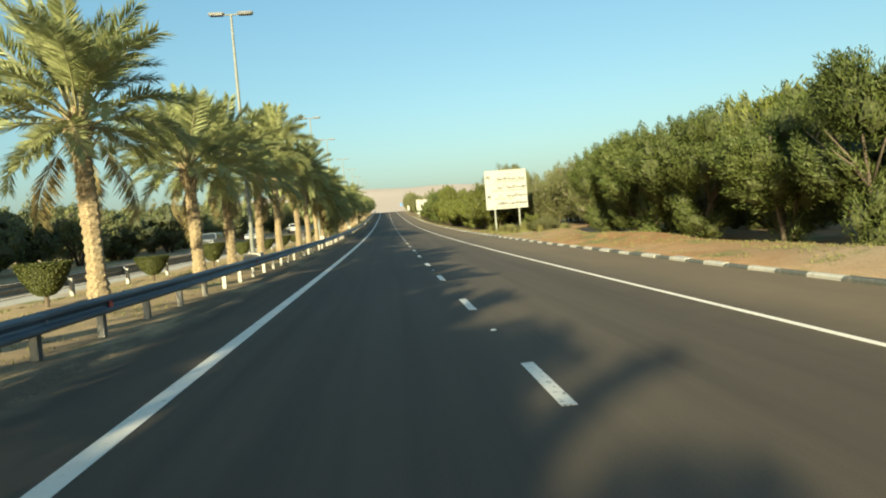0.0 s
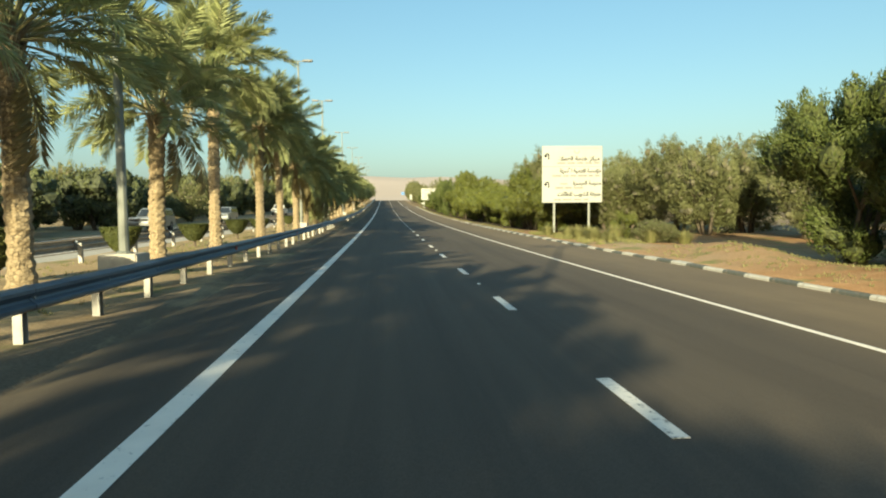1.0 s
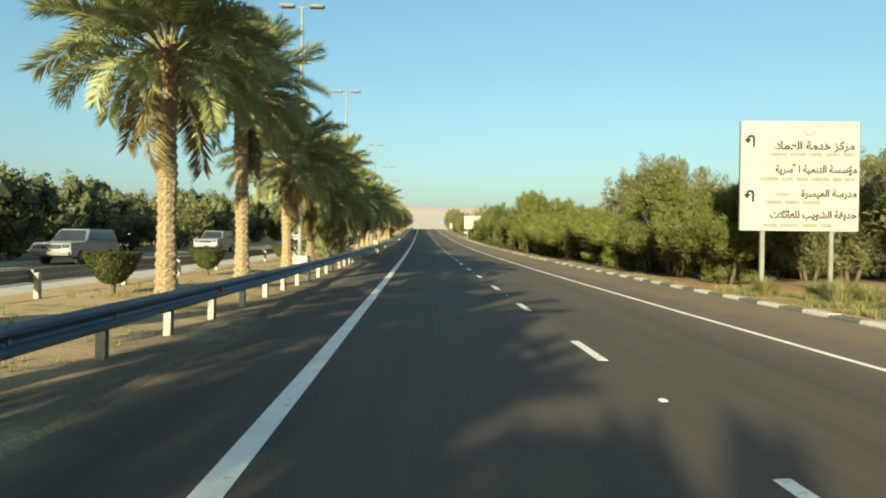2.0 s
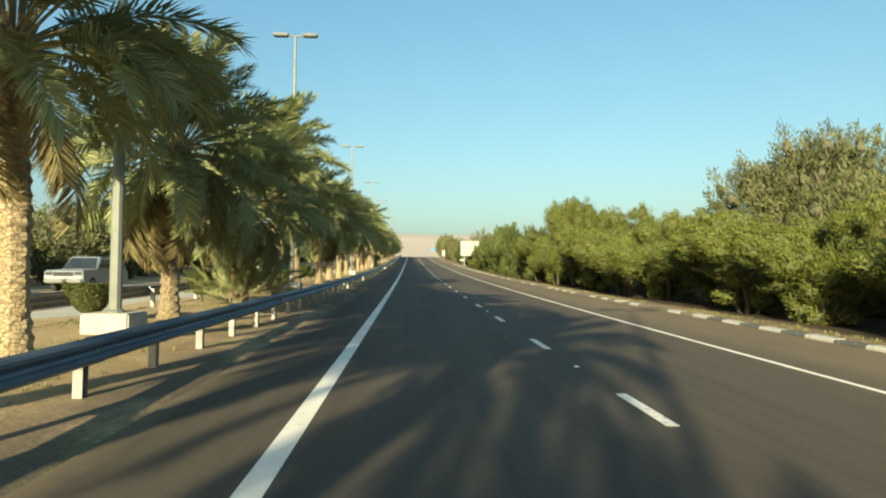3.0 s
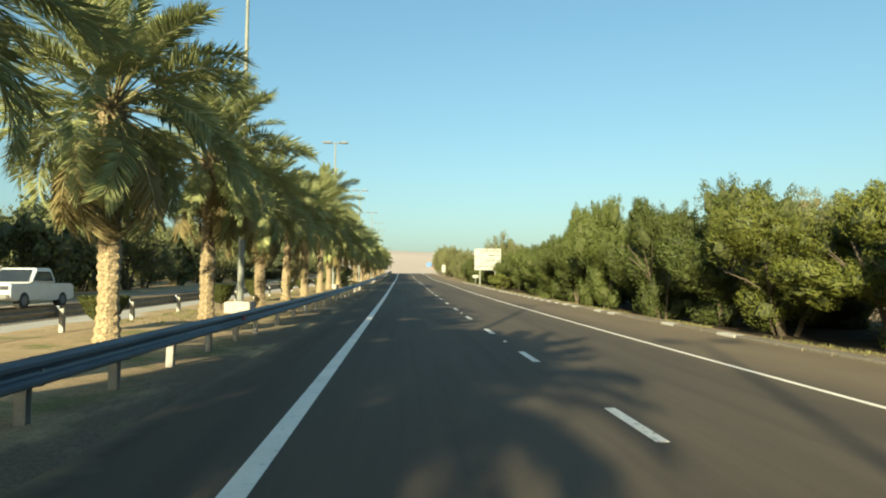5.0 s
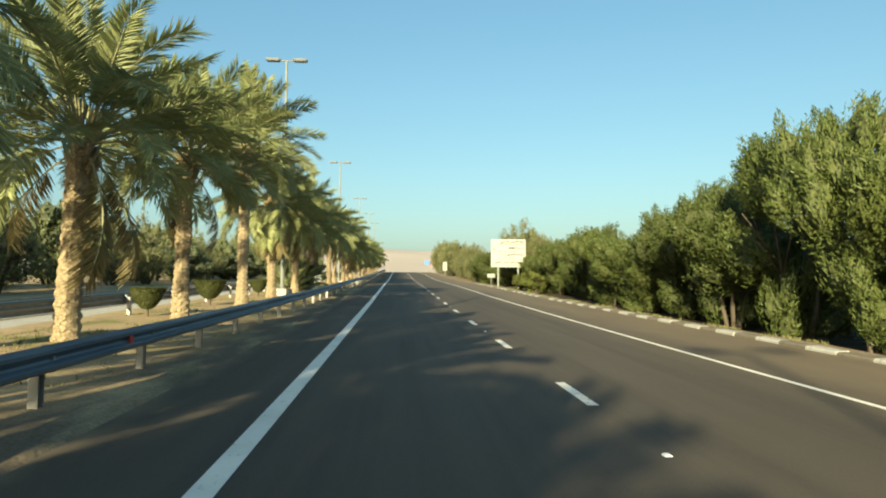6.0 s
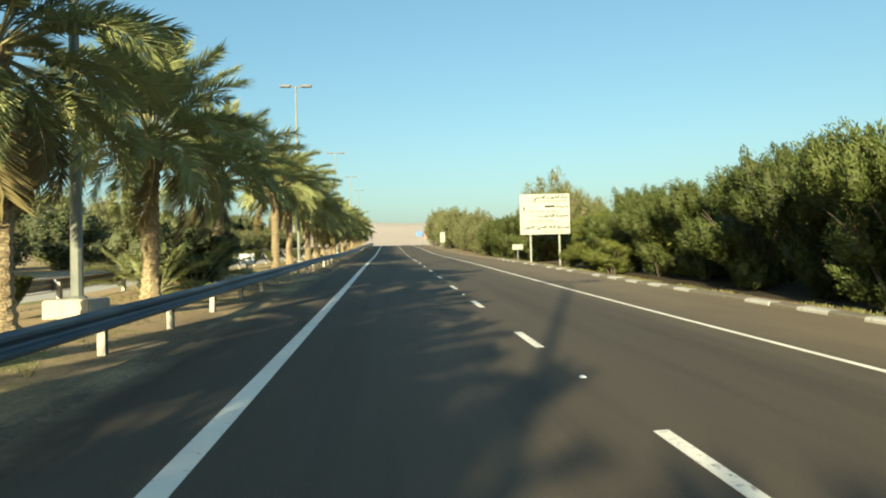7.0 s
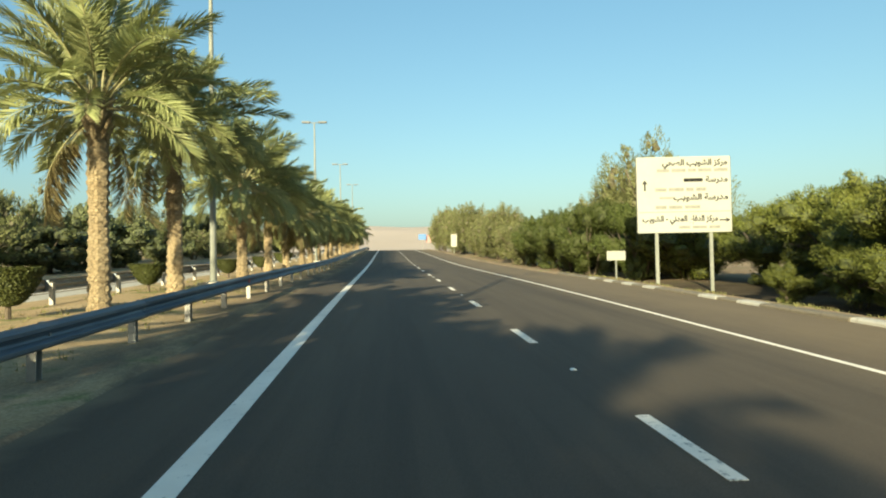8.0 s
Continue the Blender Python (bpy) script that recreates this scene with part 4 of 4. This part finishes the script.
def big_sign(x0, x1, y, z0, z1, posts, label, turn=0.0):
    w, h = x1 - x0, z1 - z0
    cx_ = (x0 + x1) / 2
    s = thing("direction_sign", label, "sign", "", "", (cx_, y, z0))
    s.rotation_euler = (0, 0, turn)
    bd = bmesh.new()
    box_bm(w, 0.035, h, 0.006, (0, 0, 0), bd)
    part("board", bd, M_BOARD, s)
    for zz, sz in ((0, 0.05), (h - 0.05, 0.05)):
        f = bmesh.new()
        box_bm(w + 0.03, 0.06, sz, 0.006, (0, 0.02, zz), f)
        part("edge_trim", f, M_SIGNBACK, s)
    for sx in (-1, 1):
        f = bmesh.new()
        box_bm(0.035, 0.06, h, 0.006, (sx * (w / 2 + 0.005), 0.02, 0), f)
        part("edge_trim", f, M_SIGNBACK, s)
    for px_ in posts:
        g = ground_z(px_, y) - z0 - 0.3
        f = bmesh.new()
        box_bm(0.13, 0.09, h * 0.96 - g, 0.012, (px_ - cx_, 0.075, g), f)
        part("sign_post", f, M_LAMPPOLE, s)
    return s, w, h


U_TURN = [(0.10, 0.0), (0.10, 0.24), (0.06, 0.29), (-0.02, 0.30), (-0.08, 0.27), (-0.10, 0.2), (-0.17, 0.2), (-0.075, 0.08), (0.02, 0.2), (-0.045, 0.2), (-0.03, 0.235), (0.01, 0.245), (0.045, 0.22), (0.045, 0.0)]
AHEAD = [(-0.03, 0), (0.03, 0), (0.03, 0.28), (0.11, 0.25), (0.0, 0.42), (-0.11, 0.25), (-0.03, 0.28)]
ASIDE = [(0.0, -0.025), (0.28, -0.025), (0.24, -0.10), (0.42, 0.0), (0.24, 0.10), (0.28, 0.025), (0.0, 0.025)]
rs = random.Random(3)


def word_line(parent, x0, x1, z, h, mat, y):
    """A line of writing too small to read, as bars of its words."""
    x = x1
    while x > x0 + 0.1:
        w = min(rs.uniform(0.28, 0.62), x - x0)
        bar(parent, x - w, x, z, h, mat, y)
        x -= w + 0.09


# letters as (first presentation form, joins onward)
FORMS = {"\u0627": (0xFE8D, 0), "\u0623": (0xFE83, 0), "\u0628": (0xFE8F, 1), "\u0629": (0xFE93, 0), "\u062a": (0xFE95, 1), "\u062d": (0xFEA1, 1), "\u062e": (0xFEA5, 1), "\u062f": (0xFEA9, 0),
         "\u0631": (0xFEAD, 0), "\u0632": (0xFEAF, 0), "\u0633": (0xFEB1, 1), "\u0634": (0xFEB5, 1), "\u0635": (0xFEB9, 1), "\u0639": (0xFEC9, 1), "\u0641": (0xFED1, 1), "\u0642": (0xFED5, 1),
         "\u0643": (0xFED9, 1), "\u0644": (0xFEDD, 1), "\u0645": (0xFEE1, 1), "\u0646": (0xFEE5, 1), "\u0648": (0xFEED, 0), "\u0624": (0xFE85, 0), "\u064a": (0xFEF1, 1), "\u0626": (0xFE89, 1), "\u0621": (0xFE80, 0),
         "\u0001": (0xFEFB, 0), "\u0002": (0xFEF7, 0)}


def shaped(text):
    """Joined letter forms in drawing order, from left to right."""
    text = text.replace("\u0644\u0627", "\u0001").replace("\u0644\u0623", "\u0002")
    out, joined = [], False
    for i, ch in enumerate(text):
        if ch not in FORMS:
            out.append(ch)
            joined = False
            continue
        base, onward = FORMS[ch]
        nxt = text[i + 1] if i + 1 < len(text) else " "
        joins = bool(onward) and nxt in FORMS and nxt != "\u0621"
        out.append(chr(base + (0 if ch == "\u0621" else (1 if joined else 0) + (2 if joins else 0))))
        joined = joins
    return "".join(reversed(out))


def lettering(parent, text, right, z, size, width, y):
    """One line of joined letters that ends flush at the right."""
    cu = bpy.data.curves.new("lettering", "FONT")
    cu.body, cu.align_x, cu.size, cu.extrude, cu.offset = shaped(text), "RIGHT", size, 0.002, 0.011
    tmp = new("lettering_source", cu)
    bpy.context.view_layer.update()
    me = bpy.data.meshes.new_from_object(tmp.evaluated_get(bpy.context.evaluated_depsgraph_get()))
    bpy.data.objects.remove(tmp)
    bpy.data.curves.remove(cu)
    me.materials.clear()
    me.materials.append(M_INK)
    xs = [v.co.x for v in me.vertices]
    o = child("lettering", me, parent, (right, y, z), (math.pi / 2, 0, 0))
    k = width / (max(xs) - min(xs))
    o.scale = (k, 1, 1)


s1, w, h = big_sign(11.14, 14.77, 40.3, 2.10, 5.48, (11.87, 13.99), "white direction sign with black Arabic lines and two turn-back arrows", -0.05)
F = -0.0195
R1 = w / 2 - 0.14
lettering(s1, "\u0645\u0631\u0643\u0632 \u062e\u062f\u0645\u0629 \u0627\u0644\u0639\u0645\u0644\u0627\u0621", R1, 2.52, 0.34, 2.55, F)
lettering(s1, "\u0645\u0624\u0633\u0633\u0629 \u0627\u0644\u062a\u0646\u0645\u064a\u0629 \u0627\u0644\u0623\u0633\u0631\u064a\u0629", R1 + 0.08, 1.80, 0.32, 2.5, F)
lettering(s1, "\u0645\u062f\u0631\u0633\u0629 \u0627\u0644\u0645\u064a\u0633\u0631\u0629", R1 + 0.08, 1.06, 0.32, 1.7, F)
lettering(s1, "\u062d\u062f\u064a\u0642\u0629 \u0627\u0644\u0634\u0648\u064a\u0628 \u0644\u0644\u0639\u0627\u0626\u0644\u0627\u062a", R1 + 0.08, 0.40, 0.32, 2.65, F)
for z, x0, x1, ht in ((2.36, -0.9, R1, 0.11), (1.60, -1.2, R1, 0.12), (1.12, -0.75, -0.28, 0.09), (0.88, -1.15, 0.65, 0.12), (0.17, -1.1, 1.0, 0.10)):
    word_line(s1, x0, x1, z, ht, M_INK_PALE, F)
bar(s1, -w / 2 + 0.03, w / 2 - 0.03, 2.15, 0.03, M_INK_PALE, F)
bar(s1, -0.5, w / 2 - 0.2, 3.24, 0.02, M_INK_PALE, F)
flat("arrow", U_TURN, M_INK, s1, 0.004, (-w / 2 + 0.30, F, 2.58)).scale = (1.25, 1, 1.25)
flat("arrow", U_TURN, M_INK, s1, 0.004, (-w / 2 + 0.30, F, 0.88)).scale = (1.25, 1, 1.25)
arc = list(np.linspace(2.75, 6.67, 10))
flat("emblem", [(0.17 * math.cos(a), 0.16 * math.sin(a)) for a in arc] + [(0.11 * math.cos(a), 0.09 * math.sin(a)) for a in arc[::-1]], M_INK_PALE, s1, 0.004, (0.28, F, 3.07))
s2, w, h = big_sign(11.12, 14.72, 162.55, 4.97, 7.90, (11.85, 13.94), "white direction sign with black Arabic lines, ahead arrow and side arrow", -0.10)
R2 = w / 2 - 0.10
lettering(s2, "\u0645\u0631\u0643\u0632 \u0627\u0644\u0634\u0648\u064a\u0628 \u0627\u0644\u0635\u062d\u064a", R2, 2.60, 0.31, 2.5, F)
lettering(s2, "\u0645\u062f\u0631\u0633\u0629", R2, 1.94, 0.31, 0.85, F)
bar(s2, 0.0, R2 - 0.97, 2.02, 0.13, M_INK, F)
lettering(s2, "\u0645\u062f\u0631\u0633\u0629 \u0627\u0644\u0634\u0648\u064a\u0628", R2, 1.26, 0.31, 2.1, F)
lettering(s2, "\u0645\u0631\u0643\u0632 \u0627\u0644\u062f\u0641\u0627\u0639 \u0627\u0644\u0645\u062f\u0646\u064a - \u0627\u0644\u0634\u0648\u064a\u0628", R2 - 0.42, 0.44, 0.30, 2.9, F)
for z, x0, x1, ht in ((2.40, -1.15, R2, 0.12), (1.66, -1.15, 0.85, 0.13), (1.34, -0.95, -0.42, 0.07), (0.98, -1.1, 0.6, 0.12), (0.20, -0.3, 1.35, 0.10)):
    word_line(s2, x0, x1, z, ht, M_INK_PALE, F)
bar(s2, -w / 2 + 0.03, w / 2 - 0.03, 0.80, 0.03, M_INK_PALE, F)
flat("arrow", AHEAD, M_INK, s2, 0.004, (-w / 2 + 0.30, F, 1.62))
flat("arrow", ASIDE, M_INK, s2, 0.004, (w / 2 - 0.47, F, 0.46))


def small_sign(x, y, zc, w, h, mat, label):
    g = ground_z(x, y)
    s = thing("small_sign", label, "sign", "", "", (x, y, g))
    f = bmesh.new()
    box_bm(0.07, 0.07, zc - g + h * 0.3, 0.01, (0, 0.04, -0.2), f)
    part("sign_post", f, M_LAMPPOLE, s)
    f = bmesh.new()
    box_bm(w, 0.02, h, 0.005, (0, -0.01, zc - g - h / 2), f)
    part("board", f, mat, s)
    return s


small_sign(11.71, 166.6, 4.17, 0.86, 0.42, M_BOARD, "small blank white sign on a thin post")
small_sign(11.2, 228, zr(228) + 1.75, 0.85, 1.8, M_BOARD, "narrow upright white sign on a post")
small_sign(10.3, 290, zr(290) + 3.5, 1.9, 1.4, M_BLUE, "far blue road sign on a post")
small_sign(12.0, 291, zr(291) + 3.1, 1.5, 1.8, M_SIGNRED, "far faded red sign on a post")

# ---- white service cabinet in the median ----
cab = thing("service_cabinet", "small white metal service cabinet on a short leg and concrete block", "cabinet", "", "", (-5.0, 147.9, ground_z(-5.0, 147.9)))
f = bmesh.new()
box_bm(0.42, 0.34, 0.30, 0.02, (0, 0, -0.06), f)
part("plinth", f, M_CONCRETE, cab)
f = bmesh.new()
box_bm(0.10, 0.10, 0.30, 0.008, (0, 0, 0.22), f)
part("leg", f, M_POST, cab)
f = bmesh.new()
box_bm(0.62, 0.32, 0.42, 0.018, (0, 0, 0.45), f)
part("body", f, M_WHITE, cab)
f = bmesh.new()
box_bm(0.68, 0.38, 0.03, 0.008, (0, 0, 0.875), f)
part("rain_cap", f, M_WHITE, cab)
f = bmesh.new()
box_bm(0.54, 0.014, 0.36, 0.004, (0, -0.164, 0.48), f)
door = part("door", f, M_WHITE, cab)
f = bmesh.new()
box_bm(0.03, 0.02, 0.10, 0.004, (0.20, -0.178, 0.60), f)
part("handle", f, M_SIGNBACK, door, "dull metal handle")


# ---- vehicles on the opposite carriageway ----
def car(x, y, paint, label, pickup=False):
    c = thing("pickup_truck" if pickup else "off_road_car", label, "car", "", "", (x, y, zr(y)))
    c.rotation_euler = (0, 0, 0)
    L, W = 4.8, 1.86
    side = [(-L / 2, 0.45), (-L / 2, 0.95), (-L / 2 + 0.1, 1.05), (-0.95, 1.10), (L / 2 - 0.15, 1.12), (L / 2, 1.0), (L / 2, 0.45), (L / 2 - 0.5, 0.36), (-L / 2 + 0.4, 0.36)]
    cab_top = [(-1.0, 1.10), (-0.35, 1.74), (0.75 if pickup else 2.1, 1.78), (0.95 if pickup else 2.34, 1.12)]

    def extr(pts, w0, w1, name, mat):
        n = len(pts)
        zmax = max(q[1] for q in pts)
        zmin = min(q[1] for q in pts)
        vs = []
        for s in (-1, 1):
            for yy, zz in pts:
                f2 = (zz - zmin) / (zmax - zmin)
                vs.append((s * (w0 + (w1 - w0) * f2) / 2, yy, zz))
        fs = [tuple(range(n - 1, -1, -1)), tuple(range(n, 2 * n))] + [(i, (i + 1) % n, n + (i + 1) % n, n + i) for i in range(n)]
        me = mesh_of(name, vs, fs, mat)
        b = bmesh.new()
        b.from_mesh(me)
        bmesh.ops.recalc_face_normals(b, faces=b.faces)
        bmesh.ops.bevel(b, geom=b.edges[:], offset=0.045, segments=2, affect="EDGES")
        b.to_mesh(me)
        b.free()
        return child(name, me, c)

    body = extr(side, W, W - 0.06, "body", paint)
    extr(cab_top, W - 0.12, W - 0.42, "cabin", paint)
    glass = [(-0.84, 1.16), (-0.34, 1.64), (0.68 if pickup else 1.98, 1.66), (0.80 if pickup else 2.15, 1.16)]
    extr(glass, W - 0.09, W - 0.36, "side_window", M_GLASS)
    ws = [(-0.62 * 1.25, -1.02, 1.15), (0.62 * 1.25, -1.02, 1.15), (0.62, -0.47, 1.67), (-0.62, -0.47, 1.67)]
    child("windscreen", mesh_of("windscreen", ws + [(a, b - 0.02, d + 0.012) for a, b, d in ws], [(0, 1, 2, 3), (7, 6, 5, 4), (0, 4, 5, 1), (1, 5, 6, 2), (2, 6, 7, 3), (3, 7, 4, 0)], M_GLASS), c)
    for sx in (-1, 1):
        f = bmesh.new()
        box_bm(0.34, 0.05, 0.17, 0.02, (sx * 0.68, -L / 2 - 0.01, 0.80), f)
        part("headlight", f, M_LENS, body, "clear headlight")
    f = bmesh.new()
    box_bm(0.95, 0.05, 0.2, 0.02, (0, -L / 2 - 0.01, 0.76), f)
    part("grille", f, M_TYRE, body)
    f = bmesh.new()
    box_bm(W - 0.1, 0.14, 0.2, 0.04, (0, -L / 2 - 0.03, 0.44), f)
    part("bumper", f, M_SIGNBACK, body)
    for sx in (-1, 1):
        for yy in (-1.45, 1.42):
            v, f2 = tube([(sx * 0.68, yy, 0.37), (sx * 0.74, yy, 0.37), (sx * 0.90, yy, 0.37), (sx * 0.93, yy, 0.37)], [0.33, 0.37, 0.37, 0.33], 18)
            wh = child("wheel", mesh_of("wheel", v, f2, M_TYRE), c)
            v, f2 = tube([(sx * 0.90, yy, 0.37), (sx * 0.945, yy, 0.37)], [0.22, 0.19], 14)
            child("rim", mesh_of("rim", v, f2, M_GALV), wh)
    return c


car(-16.3, 54.0, M_SILVER, "silver off-road car on the opposite carriageway")
car(-15.6, 73.0, M_SILVER, "silver estate car on the opposite carriageway")
car(-15.2, 106.0, M_WHITE, "white pickup truck on the opposite carriageway", True)

# ---- low white building far behind the trees ----
bl = thing("house", "low white flat-roofed house far behind the trees", "house", "", "", (-62, 150, ground_z(-62, 150)))
f = bmesh.new()
box_bm(16, 10, 6.2, 0.05, (0, 0, -0.5), f)
part("wall", f, M_WHITE, bl)
f = bmesh.new()
box_bm(16.5, 10.5, 0.35, 0.03, (0, 0, 5.7), f)
part("roof", f, M_CONCRETE, bl)
for i in range(4):
    f = bmesh.new()
    box_bm(1.3, 0.12, 1.4, 0.02, (-6 + 4 * i, -5.0, 1.2), f)
    part("window", f, M_GLASS, bl)


# ---- dry grass on the verges ----
def grass(name, seed, n, spots, hmin, hmax, label):
    r = random.Random(seed)
    vs, fs = [], []
    for _ in range(n):
        x0, x1, y0, y1 = spots[r.randrange(len(spots))]
        x, y = r.uniform(x0, x1), r.uniform(y0, y1)
        if noise.noise(Vector((x * 0.6, y * 0.45, 9))) < -0.05:
            continue
        z = ground_z(x, y)
        for _ in range(7):
            a, h = r.uniform(0, 6.283), r.uniform(hmin, hmax)
            d = Vector((math.cos(a), math.sin(a), 0))
            o = Vector((x, y, z - 0.02)) + d * r.uniform(0, 0.07)
            t = o + d * h * r.uniform(0.2, 0.7) + Vector((0, 0, h))
            s = Vector((-d.y, d.x, 0)) * 0.011
            k = len(vs)
            vs += [o - s, o + s, t]
            fs.append((k, k + 1, k + 2))
    tagged(new(name, mesh_of(name, vs, fs, M_GRASS)), label, "grass", kind="stuff")


grass("grass", 4, 5500, [(10.3, 12.2, 28, 42), (10.8, 15.0, 32, 40)], 0.06, 0.22, "dry yellow-green grass on the sandy verge")
grass("grass", 5, 7000, [(-7.4, -2.8, -12, 60), (-7.2, -2.8, 95, 170)], 0.04, 0.12, "thin dry grass in the sandy median")
grass("grass", 6, 5000, [(10.2, 13.6, -16, 27), (10.1, 10.9, 44, 170)], 0.03, 0.11, "sparse dry golden grass along the sandy bank")
